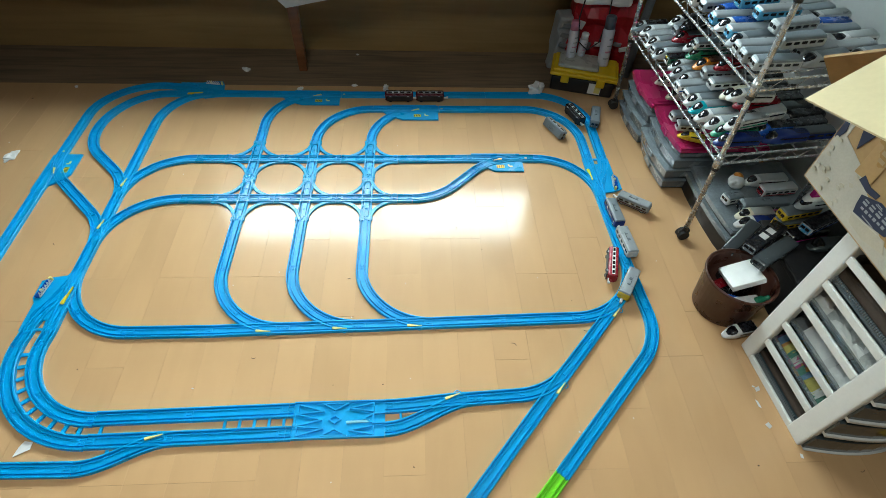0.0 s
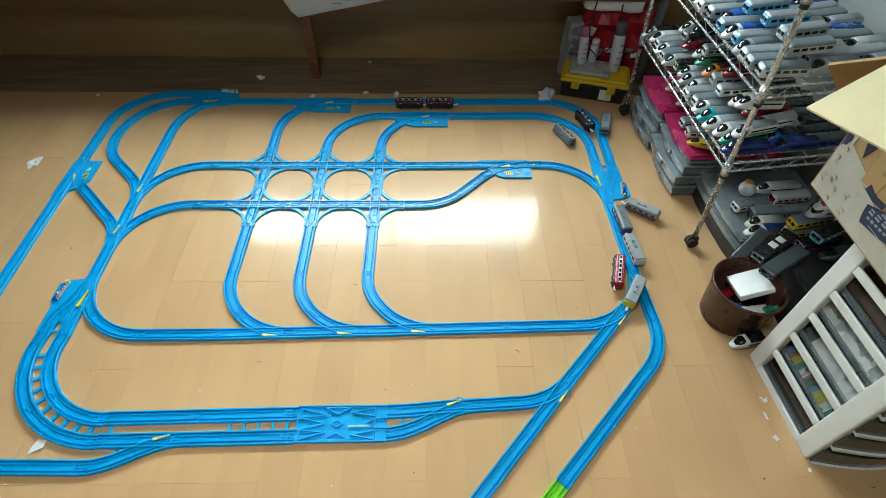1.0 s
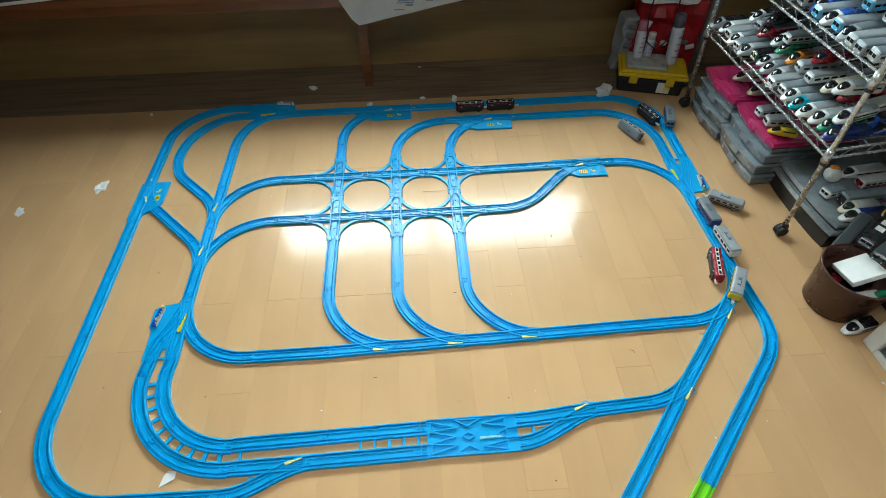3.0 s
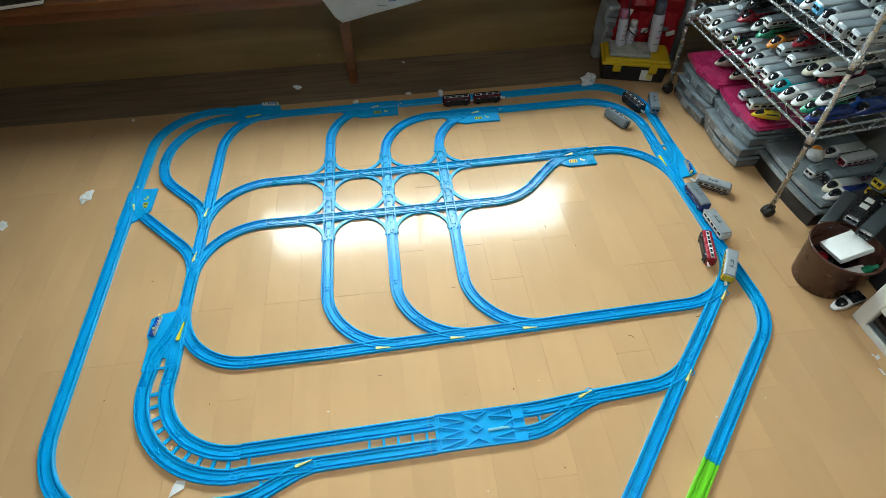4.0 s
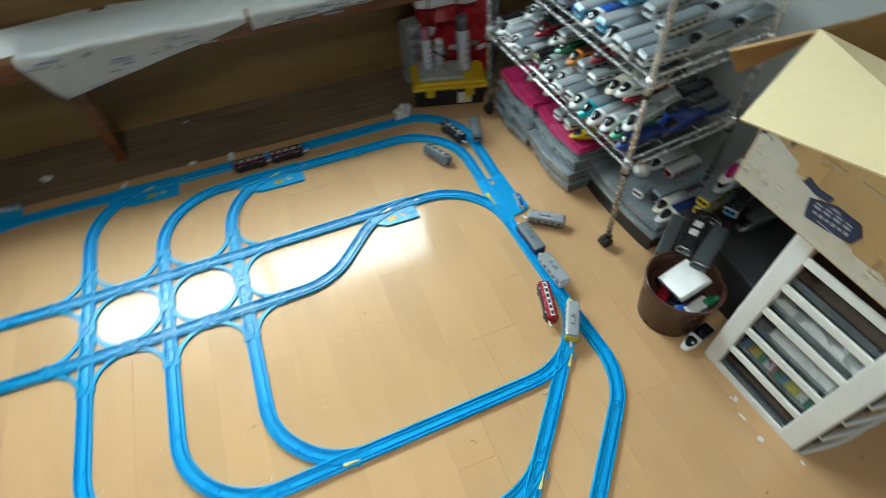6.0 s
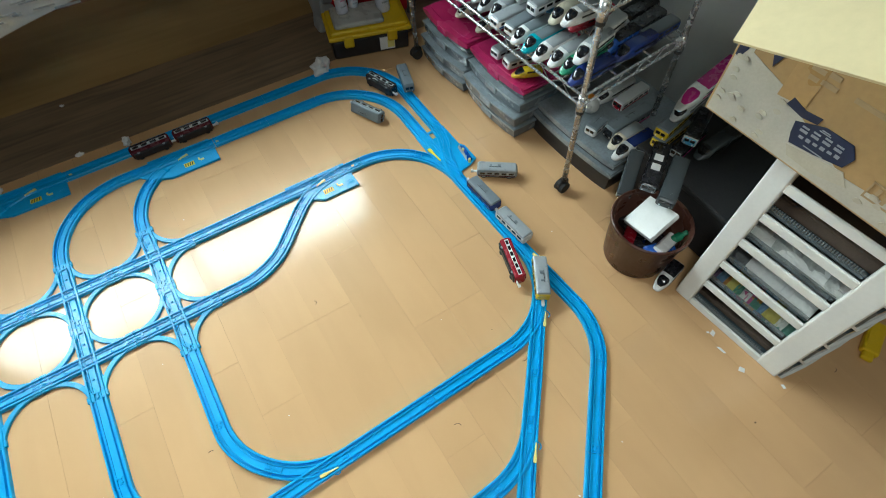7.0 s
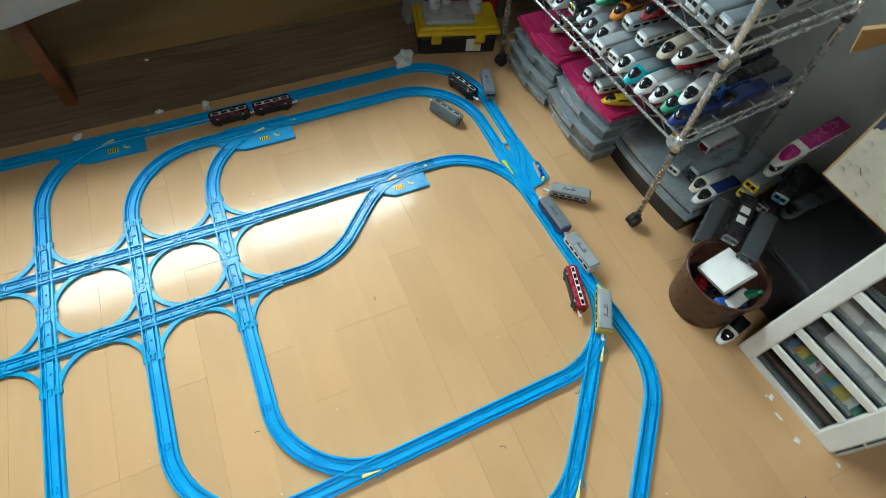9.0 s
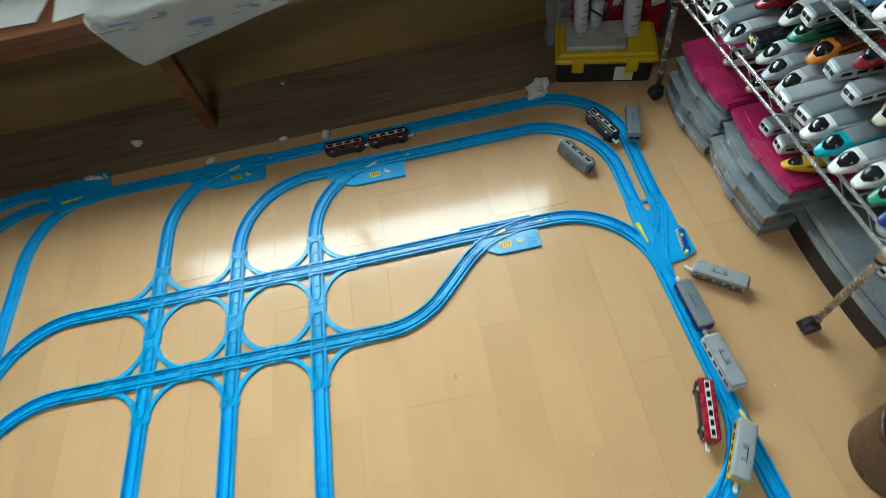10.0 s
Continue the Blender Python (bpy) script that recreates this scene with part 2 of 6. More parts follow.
def straight_run(p, q, pieces=1, mat=None, name="straight_track", label=""):
    p, q = Vector(p) * U, Vector(q) * U
    for i in range(pieces):
        a, b = p.lerp(q, i / pieces), p.lerp(q, (i + 1) / pieces)
        d = (b - a).normalized() * 0.0004
        track_piece(name, [tuple(a + d), tuple((a + b) / 2), tuple(b - d)], mat, label or "straight blue plastic toy railway track on the floor")


def curve_run(p, a, q, b, pieces=2, mat=None):
    pts = hermite(Vector(p) * U, a, Vector(q) * U, b, 8 * pieces)
    for i in range(pieces):
        track_piece("curved_track", pts[8 * i : 8 * i + 9], mat, "curved blue plastic toy railway track on the floor")


def lever(parent, x, y, a, length=0.042, mat=None, wide=1.0, side=-1):
    """A yellow switch lever that lies along its track: a tapered tongue on a pivot, and the blue bracket that holds its thin end."""
    m = pose(x, y, 0.0098, 0, 0, a)
    bm = bmesh.new()
    w0, w1 = 0.0036 * wide, 0.0014 * wide
    h = length / 2
    out = [(-h, -w0 * 0.6), (-h + 0.002, -w0), (-h + 0.010, -w0), (h * 0.1, -w1 * 1.25), (h, -w1), (h, w1), (h * 0.1, w1 * 1.25), (-h + 0.010, w0), (-h + 0.002, w0), (-h, w0 * 0.6)]
    add_prism(bm, out, -0.0012, 0.0026)
    bmesh.ops.bevel(bm, geom=[e for e in bm.edges if all(v.co.z > 0.002 for v in e.verts)], offset=0.0006, segments=1, affect="EDGES")
    for v in bm.verts:
        v.co = m @ v.co
    ob = part("switch_lever", bm, mat or PALE_YELLOW, parent, "yellow plastic switch lever")
    bm = bmesh.new()
    bmesh.ops.create_cone(bm, cap_ends=True, segments=10, radius1=0.003, radius2=0.0025, depth=0.004, matrix=m @ pose(h - 0.003, 0, -0.0012))
    part("lever_pivot", bm, BLUE, parent)
    bm = bmesh.new()
    add_tube(bm, [m @ Vector(p) for p in ((h - 0.001, 0, 0.0), (h + 0.0035, 0.003 * side, 0.0), (h - 0.001, 0.0105 * side, -0.003), (h - 0.006, 0.0120 * side, -0.004), (h - 0.013, 0.0085 * side, -0.003))], 0.0015, 6)
    part("lever_bracket", bm, BLUE, parent)
    return ob


def turnout(name, tip, ends, lever_at=None, lever_angle=0.0, label="", mat=None, deck=None, deck_mat=None, lever_side=-1):
    """A switch: paths from the tip (x, y, heading) to each end (x, y, heading), in units; lever_at likewise."""
    o = Vector(tip[:2]) * U
    t = thing(name, label or "blue plastic toy railway switch with a yellow lever", "toy track", pose(o.x, o.y, 0), "toy railway track pieces")
    bm = bmesh.new()
    for n, (x, y, h) in enumerate(ends):
        pts = hermite(o, tip[2], Vector((x, y)) * U, h, 10)
        sweep(bm, local(pts, o), 0.0004 * n)
    part("rail_body", bm, mat or BLUE, t)
    if deck:
        bm = bmesh.new()
        add_prism(bm, [(x * U - o.x, y * U - o.y) for x, y in deck], 0.0005, 0.0066)
        part("deck", bm, deck_mat or mat or BLUE, t)
    for x, y, h in [(tip[0], tip[1], tip[2] + 180), *ends]:
        c, s = math.cos(radians(h)), math.sin(radians(h))
        bm = bmesh.new()
        knob(bm, (x * U - o.x - 0.008 * c, y * U - o.y - 0.008 * s), h)
        part("joint_tongue", bm, mat or BLUE, t)
    if lever_at:
        lever(t, lever_at[0] * U - o.x, lever_at[1] * U - o.y, lever_angle, side=lever_side)
    return t


def crossing(i, j):
    """A four-way crossing with small curves between its arms."""
    t = thing("crossing_track", "blue plastic toy railway crossing with curved corner rails", "toy track", pose(i * U, j * U, 0), "toy railway track pieces")
    h = U / 2 - 0.0005
    bm = bmesh.new()
    sweep(bm, [(-h, 0), (0, 0), (h, 0)])
    sweep(bm, [(0, -h), (0, 0), (0, h)], 0.0004)
    part("rail_body", bm, TEAL, t)
    thin = [(0.0, 0.0072), (0.0052, 0.0072), (0.0060, 0.0064), (0.0062, 0.0)]
    for k in range(4):
        bm = bmesh.new()
        a = radians(90 * k)
        c, s = math.cos(a), math.sin(a)
        arc = []
        r = h - 0.013
        for n in range(11):
            b = radians(180 + 9 * n)
            x, y = h + r * math.cos(b), h + r * math.sin(b)
            arc.append((x * c - y * s, x * s + y * c))
        sweep(bm, arc, 0.0006, thin)
        # the ties that hold the corner rail to the arms
        for n in (3, 7):
            x, y = arc[n]
            q = Vector((x, y)) * 0.55
            add_tube(bm, [(x, y, 0.0035), (q.x if n == 3 else q.x, q.y, 0.0035)], 0.0028, 6)
        part("corner_rail", bm, TEAL, t)
    for k in range(4):
        bm = bmesh.new()
        a = radians(90 * k)
        knob(bm, ((h - 0.008) * math.cos(a), (h - 0.008) * math.sin(a)), 90 * k)
        part("joint_tongue", bm, TEAL, t)
        bm = bmesh.new()
        bmesh.ops.create_cone(bm, cap_ends=True, segments=10, radius1=0.0034, radius2=0.0022, depth=0.004, matrix=Matrix.Translation((0.052 * math.cos(a), 0.052 * math.sin(a), 0.0070)))
        part("stud", bm, TEAL, t)
        for y in (-0.0232, 0.018):
            part("end_lug", box((h - 0.016, y, 0.0008), (h, y + 0.0052, 0.0080), 0.001, 1, m=pose(0, 0, 0, 0, 0, 90 * k)), TEAL, t)
    return t


for i in range(3):
    for j in range(2):
        crossing(i, j)

# left ends of the two cross rows, and the main line up the left side
for j in range(2):
    straight_run((-0.5, j), (-1, j), 1, TEAL, "half_straight_track")
    curve_run((-1, j), 180, (-1.707, j - 0.293), 225, 1)
turnout("three_way_switch", (-2, -1, 90), [(-2, 0, 90), (-1.707, -0.293, 45), (-2.293, -0.293, 135)], (-2.02, -0.58), 80)
turnout("three_way_switch", (-2, 0, 90), [(-2, 1, 90), (-1.707, 0.707, 45), (-2.293, 0.707, 135)], (-2.0, 0.37), 80)
straight_run((-2, -1), (-2, -1.45), 1, None, "half_straight_track")
straight_run((-2, 1), (-2, 2), 1)
curve_run((-2, 2), 90, (-1.2, 2.98), 0, 2)
straight_run((-2.293, -0.293), (-3.0, 0.414), 1)
straight_run((-2.293, 0.707), (-2.68, 1.1), 1, None, "half_straight_track")
curve_run((-2.68, 1.1), 135, (-2.97, 1.83), 90, 1)
curve_run((-2.97, 1.83), 90, (-1.97, 2.98), 0, 2)
straight_run((-3.293, 1.121), (-3.293, 2.25), 1)
curve_run((-3.293, 2.25), 90, (-2.2, 3.26), 0, 2)
straight_run((-3.293, 0.121), (-3.25, -3.15), 3)
curve_run((-3.25, -3.15), 271, (-2.2, -4.21), 0, 2)
straight_run((-2.2, -4.21), (-1.0, -4.23), 1)
# columns down from the crossings into the lower line
for i in range(3):
    y = -2.5 + 0.023 * (i + 1)
    straight_run((i, -0.5), (i, -1.5), 1)
    curve_run((i, -1.5), 270, (i + 0.293, y + 0.293), 315, 1)
    turnout("switch", (i + 1, y, 180), [(i, y - 0.023, 180), (i + 0.293, y + 0.293, 135)], (i + 0.76, y - 0.05), 176 - 180)
straight_run((0, -2.5), (-1, -2.5), 1)
straight_run((3, -2.43), (5.05, -2.38), 2)
# columns up from the crossings
straight_run((0, 1.5), (0, 2.0), 1, None, "half_straight_track")
curve_run((0, 2), 90, (0.293, 2.707), 45, 1)
curve_run((1, 1.5), 90, (2, 2.52), 0, 2)
curve_run((2, 1.5), 90, (2.293, 2.227), 45, 1)
straight_run((-0.9, 3.0), (0, 3.0), 1)
straight_run((1.345, 3.0), (5.23, 3.05), 4)
curve_run((5.23, 3.05), 0, (6.23, 2.05), 270, 2)
straight_run((6.23, 2.05), (6.22, 1.05), 1)
straight_run((3.295, 2.53), (4.95, 2.55), 2)
curve_run((4.95, 2.55), 0, (5.95, 1.55), 270, 2)
straight_run((5.95, 1.55), (5.95, 1.05), 1, None, "half_straight_track")
# the cross rows go on to the east
straight_run((2.5, 1), (3.75, 1.02), 1, TEAL)
straight_run((2.5, 0), (2.75, 0), 1, TEAL, "short_straight_track")
curve_run((2.75, 0), 0, (3.457, 0.293), 45, 1, TEAL)
straight_run((3.457, 0.293), (3.85, 0.70), 1, TEAL, "half_straight_track")
straight_run((4.75, 1.03), (4.95, 1.03), 1, TEAL, "short_straight_track")
curve_run((4.95, 1.03), 0, (5.657, 0.737), 315, 1)
# the line down the east side, the diagonals
straight_run((5.95, 0.03), (5.99, -1.33), 2)
turnout("switch", (5.99, -1.33, 273.5), [(6.05, -2.33, 273.5), (5.74, -2.05, 228.5)], (6.06, -1.62), 280)
turnout("switch", (5.74, -2.05, 228.5), [(5.08, -2.79, 228.5), (5.05, -2.38, 182)], (5.60, -2.32), 48)
straight_run((5.08, -2.79), (4.73, -3.17), 1, None, "half_straight_track")
turnout("switch", (4.73, -3.17, 228.5), [(4.07, -3.92, 228.5), (4.04, -3.5, 182)], (4.59, -3.43), 48)
straight_run((4.07, -3.92), (2.1, -6.15), 3)
curve_run((6.05, -2.33), 273.5, (5.79, -3.04), 226, 1)
straight_run((5.79, -3.04), (4.4, -4.47), 2)
straight_run((4.4, -4.47), (3.0, -5.9), 2, GREEN_TRACK, "straight_track", "bright green plastic toy railway track on the floor")
straight_run((4.04, -3.5), (3.5, -3.53), 1, None, "short_straight_track")
# double line along the south side
straight_run((-1.98, -2.5), (-1.995, -2.68), 1, None, "short_straight_track")
straight_run((-2.26, -2.5), (-2.28, -2.68), 1, None, "short_straight_track")
curve_run((-1.995, -2.68), 270, (-0.96, -3.67), 0, 2)
curve_run((-2.28, -2.68), 270, (-0.96, -3.94), 0, 2)
straight_run((-0.96, -3.66), (1.25, -3.62), 2)
straight_run((0, -3.92), (1.25, -3.9), 1)
turnout("switch", (0, -3.92, 180), [(-0.96, -3.93, 180), (-1.0, -4.23, 180)], (-0.22, -3.9), 15)
turnout("passing_switch", (3.5, -3.53, 180), [(2.4, -3.6, 180), (2.4, -3.88, 180)], (3.22, -3.5), 20, lever_side=1)


def raised(parent, outlines, z0, z1, name, mat, label=""):
    """A raised detail on a deck: one part for each outline, in units from the piece's tip."""
    for o in outlines:
        bm = bmesh.new()
        add_prism(bm, [(x * U, y * U) for x, y in o], z0, z1)
        part(name, bm, mat, parent, label)


def hatch_sticker(parent, x, y, a, w=0.030, d=0.017):
    """A yellow sticker with black slanting stripes."""
    m = pose(x, y, 0.0068, 0, 0, a)
    s = part("sticker", box((-w / 2, -d / 2, -0.0004), (w / 2, d / 2, 0.0006), m=m), YELLOW, parent, "yellow sticker with black stripes")
    for k in range(4):
        x0 = -w / 2 + (k + 0.35) * w / 4.4
        bm = bmesh.new()
        add_prism(bm, [(x0, -d / 2 + 0.002), (x0 + 0.003, -d / 2 + 0.002), (x0 + 0.006, d / 2 - 0.002), (x0 + 0.003, d / 2 - 0.002)], 0.0006, 0.0010)
        for v in bm.verts:
            v.co = m @ v.co
        part("stripe", bm, BLACK, s)


def automatic_switch(tip, a, side, ends, mat, extra=0.0):
    """A switch with a wide deck beside its straight track, stickers and a small lever. side: +1 when the deck is to the left of the way from tip."""
    t = turnout("automatic_switch", tip, ends, None, 0, "blue plastic toy railway automatic switch with yellow striped sticker", mat)
    r = pose(0, 0, 0, 0, 0, a)
    if extra:
        bm = bmesh.new()
        v = r @ Vector((-extra, 0, 0))
        sweep(bm, [(v.x, v.y), (v.x / 2, v.y / 2), (0, 0)])
        part("lead_rail", bm, mat, t)

    def place(x, y):
        v = r @ Vector((x - extra, y * side, 0))
        return v.x, v.y

    out = [(0.004, 0.02), (0.004, 0.075), (0.115 + extra * 0.6, 0.075), (0.150 + extra * 0.9, 0.052), (0.175 + extra, 0.02)]
    bm = bmesh.new()
    add_prism(bm, [place(*p) for p in (out if side > 0 else out[::-1])], 0.0005, 0.0072)
    bmesh.ops.bevel(bm, geom=[e for e in bm.edges if all(v.co.z > 0.006 for v in e.verts)], offset=0.0012, segments=2, affect="EDGES")
    part("deck", bm, mat, t)
    out = [(0.01, -0.021), (0.20, -0.021), (0.20, -0.025), (0.01, -0.025)]
    bm = bmesh.new()
    add_prism(bm, [place(*p) for p in (out if side > 0 else out[::-1])], 0.0005, 0.0085)
    part("side_rail", bm, mat, t)
    hatch_sticker(t, *place(0.092, 0.050), a)
    x, y = place(0.100, 0.014)
    lever(t, x, y, a + 18 * side, 0.034, PALE_YELLOW)
    for px, py, sx, sy in ((0.052, 0.050, 0.012, 0.006), (0.060, 0.044, 0.005, 0.010)):
        x, y = place(px, py)
        part("arrow_mark", box((-sx / 2, -sy / 2, 0.0070), (sx / 2, sy / 2, 0.0086), m=pose(x, y, 0, 0, 0, a)), PALE_YELLOW, t)
    for k in range(6):
        x, y = place(0.014 + 0.006 * (k % 3), 0.046 + 0.008 * (k // 3))
        part("stud", box((-0.002, -0.0025, 0.007), (0.002, 0.0025, 0.0086), 0.0006, 1, m=pose(x, y, 0, 0, 0, a)), mat, t)
    x, y = place(-0.012, 0.0)
    part("joint_mark", box((-0.004, -0.0025, 0.0065), (0.004, 0.0025, 0.0082), m=pose(x, y, 0, 0, 0, a)), PALE_YELLOW, t)
    return t


def ladder(p, q, n, width=0.0225, name="track_spacer", wide=0.0032):
    """The thin rungs between the two lines of a double track, as parts of one spacer."""
    p, q = Vector(p) * U, Vector(q) * U
    t = thing(name, "blue plastic spacer rungs between two toy track lines", "toy track", pose(p.x, p.y, 0), "toy railway track pieces")
    for i in range(n):
        c = p.lerp(q, (i + 0.5) / n) - p
        d = (q - p).normalized()
        a = math.degrees(math.atan2(d.y, d.x))
        part("rung", box((-wide, -width / 2, 0.0008), (wide, width / 2, 0.0062), m=pose(c.x, c.y, 0, 0, 0, a)), BLUE, t)
    return t


def yard_switch(tip, a, side, ends, lever_at, lever_turn):
    """A wide switch: a double line and a branch run into one line; a small white lattice fence stands on its outer side."""
    t = turnout("yard_switch", tip, ends, None, 0, "wide blue plastic toy railway switch with lever and white fence")
    r = pose(0, 0, 0, 0, 0, a)

    def place(x, y):
        v = r @ Vector((x * U, y * side * U, 0))
        return v.x, v.y

    out = [(0.02, -0.085), (0.55, -0.105), (1.0, -0.10), (1.0, 0.085), (0.84, 0.095), (0.84, 0.165), (1.0, 0.175), (1.0, 0.375), (0.56, 0.375), (0.48, 0.425), (0.19, 0.425), (0.13, 0.30), (0.10, 0.12), (0.02, 0.085)]
    bm = bmesh.new()
    add_prism(bm, [place(*p) for p in (out if side > 0 else out[::-1])], 0.0005, 0.0063)
    part("deck", bm, BLUE, t)
    bm = bmesh.new()
    add_prism(bm, [place(*p) for p in ([(0.965, 0.08), (0.998, 0.08), (0.998, 0.18), (0.965, 0.18)] if side > 0 else [(0.965, 0.18), (0.998, 0.18), (0.998, 0.08), (0.965, 0.08)])], 0.0005, 0.0060)
    part("cross_bar", bm, BLUE, t)
    for x, y in ((0.86, -0.03), (0.86, 0.03), (0.92, -0.03), (0.92, 0.03), (0.86, 0.24), (0.86, 0.30), (0.92, 0.24), (0.92, 0.30)):
        px, py = place(x, y)
        part("stud", box((px - 0.003, py - 0.003, 0.006), (px + 0.003, py + 0.003, 0.0088), 0.0008, 1), BLUE, t)
    for c0, c1 in (((0.30, 0.02), (0.85, 0.24)), ((0.32, 0.12), (0.80, 0.32)), ((0.45, -0.06), (0.95, -0.02))):
        p, q = place(*c0), place(*c1)
        bm = bmesh.new()
        pts = hermite(p, a, q, a, 8)
        sweep(bm, pts, 0.0, [(0.0, 0.0104), (0.0013, 0.0103), (0.0017, 0.004)])
        part("guide_rib", bm, BLUE, t)
    x, y = place(*lever_at)
    lever(t, x, y, a + lever_turn, 0.062, YELLOW, 1.5)
    # fence and its base
    m = r @ pose(0.33 * U, 0.34 * side * U, 0, 0, 0, 8 * side)
    base = part("fence_base", box((-0.030, -0.008, 0.0060), (0.034, 0.009, 0.0125), 0.002, 2, m=m), NAVY, t, "dark blue base block")
    for k in range(6):
        x0 = -0.026 + 0.0095 * k
        bm = bmesh.new()
        add_tube(bm, [m @ Vector((x0, -0.0105 * side, 0.010)), m @ Vector((x0 + 0.0048, -0.0105 * side, 0.025)), m @ Vector((x0 + 0.0095, -0.0105 * side, 0.010))], 0.0021, 6)
        part("fence_picket", bm, WHITE, base)
    part("fence_rail", box((-0.028, -0.0120, 0.010), (0.033, -0.0090, 0.0125), m=m @ Matrix.Diagonal((1, side, 1, 1))), WHITE, base)
    for x0 in (-0.034, 0.012):
        bm = bmesh.new()
        bmesh.ops.create_cone(bm, cap_ends=True, segments=12, radius1=0.0048, radius2=0.0040, depth=0.020, matrix=m @ pose(x0, 0.004, 0.010))
        part("knob", bm, PALE_YELLOW, t, "yellow plastic knob")
    return t


straight_run((1.25, -3.62), (1.32, -3.62), 1, None, "short_straight_track")
straight_run((1.25, -3.9), (1.32, -3.9), 1, None, "short_straight_track")
# the scissors crossover: a wide deck with raised guide ribs
sc = thing("scissors_crossover_track", "wide blue plastic toy railway scissors crossover with raised ribs", "toy track", pose(1.32 * U, -3.75 * U, 0), "toy railway track pieces")
bm = bmesh.new()
add_prism(bm, [(0.0, -0.228 * U), (1.08 * U, -0.218 * U), (1.08 * U, 0.228 * U), (0.0, 0.218 * U)], 0.0005, 0.0050)
part("deck", bm, BLUE, sc)
rib = [(0.0, 0.0108), (0.0016, 0.0106), (0.0026, 0.003)]
for y in (-0.216, -0.055, 0.06, 0.218):
    for x0, x1 in ((0.0, 0.05), (0.94, 1.08)) if abs(y) < 0.1 else ((0.0, 1.08),):
        bm = bmesh.new()
        sweep(bm, [(x0 * U, y * U), (x1 * U, (y + 0.004) * U)], 0, rib)
        part("edge_rib", bm, BLUE, sc)
def rib_outline(name, ring):
    """A closed raised outline on the crossover's deck."""
    bm = bmesh.new()
    for p, q in zip(ring, ring[1:] + ring[:1]):
        sweep(bm, [(p[0] * U, p[1] * U), (q[0] * U, q[1] * U)], 0, rib)
    part(name, bm, BLUE, sc)


rib_outline("spear_rib", [(0.34, 0.0), (0.02, 0.075), (0.02, -0.075)])
rib_outline("diamond_rib", [(0.42, 0.0), (0.49, 0.045), (0.56, 0.0), (0.49, -0.045)])
for s in (-1, 1):
    rib_outline("triangle_rib", [(0.34, 0.195 * s), (0.64, 0.195 * s), (0.49, 0.115 * s)])
    rib_outline("spear_rib", [(0.66, 0.135 * s), (0.94, 0.19 * s), (0.94, 0.085 * s)])
    rib_outline("spear_rib", [(0.36, 0.105 * s), (0.05, 0.19 * s), (0.05, 0.075 * s)])
rib_outline("spear_rib", [(0.83, 0.0), (0.94, 0.055), (0.94, -0.05)])
part("switch_tab", box((0.62 * U, -0.075 * U, 0.005), (0.90 * U, -0.045 * U, 0.0095), 0.001, 1, m=pose(0, 0, 0, 0, 0, 2)), material("pale_cyan_plastic", (0.25, 0.62, 0.72), 0.3), sc, "pale cyan plastic tab")

automatic_switch((-3.293, 1.121, 270), 270, 1, [(-3.293, 0.121, 270), (-3.0, 0.414, 315)], BLUE)
automatic_switch((1, 3.0, 180), 180, 1, [(0, 3.0, 180), (0.293, 2.707, 225)], BLUE, 0.34 * U)
automatic_switch((3, 2.53, 180), 180, 1, [(2, 2.52, 180), (2.293, 2.227, 225)], BLUE, 0.29 * U)
automatic_switch((4.75, 1.03, 180), 180, 1, [(3.75, 1.02, 180), (3.85, 0.70, 225)], TEAL)
yard_switch((-0.9, 3.0, 180), 180, -1, [(-1.97, 2.98, 180), (-2.2, 3.26, 180), (-1.35, 2.93, 195)], (0.62, -0.03), 190)
yard_switch((-2, -1.45, 270), 270, -1, [(-1.98, -2.5, 270), (-2.26, -2.5, 270), (-1.707, -2.207, 315)], (0.46, -0.03), 172)
yard_switch((5.95, 0.03, 90), 90, -1, [(5.95, 1.05, 90), (6.22, 1.05, 90), (5.657, 0.737, 135)], (0.54, -0.06), 185)
curve_run((-1.707, -2.207), 315, (-1, -2.5), 0, 1)
ladder((0.45, -3.77), (1.3, -3.76), 5)
ladder((-1.0, -3.795), (-0.7, -3.79), 1)
ladder((2.45, -3.74), (3.0, -3.70), 2)
ladder((-0.78, -4.09), (-0.6, -4.085), 1, 0.026)
for k in range(10):
    a0, a1 = radians(183 + 8.6 * k), radians(183 + 8.6 * k + 8)
    ladder((-0.97 + 1.165 * math.cos(a0), -2.66 + 1.145 * math.sin(a0)), (-0.97 + 1.165 * math.cos(a1), -2.66 + 1.145 * math.sin(a1)), 1, wide=0.0046)



# ---- the room ----
def slab(name, lo, hi, mat, label="", category="", bevel=0.0):
    ob = part(name, box(lo, hi, bevel), mat)
    return tagged(ob, label or "plain " + name.replace("_", " ") + " of the room", category or name.split("_")[0], kind="structure")


GLASS = material("window_glass", (1, 1, 1), 0.02, var=0.0, trans=1.0)
FRAME = material("aluminium_frame", (0.55, 0.55, 0.54), 0.4, 0.8)
CHROME = material("worn_chrome", (0.70, 0.71, 0.72), 0.25, 0.75, var=0.10, scale=60)
CREAM_CARD = material("cardboard_inside", (0.64, 0.53, 0.31), 0.8, var=0.06, scale=9, bump=0.1)
CARD = material("cardboard_outside", (0.36, 0.22, 0.09), 0.75, var=0.12, scale=9, bump=0.1)
CARD_PRINT = material("cardboard_white_print", (0.43, 0.395, 0.325), 0.6, var=0.10, scale=22, bump=0.05)
CARD_SPOT = material("cardboard_tan_print", (0.42, 0.375, 0.29), 0.6, var=0.1, scale=30)
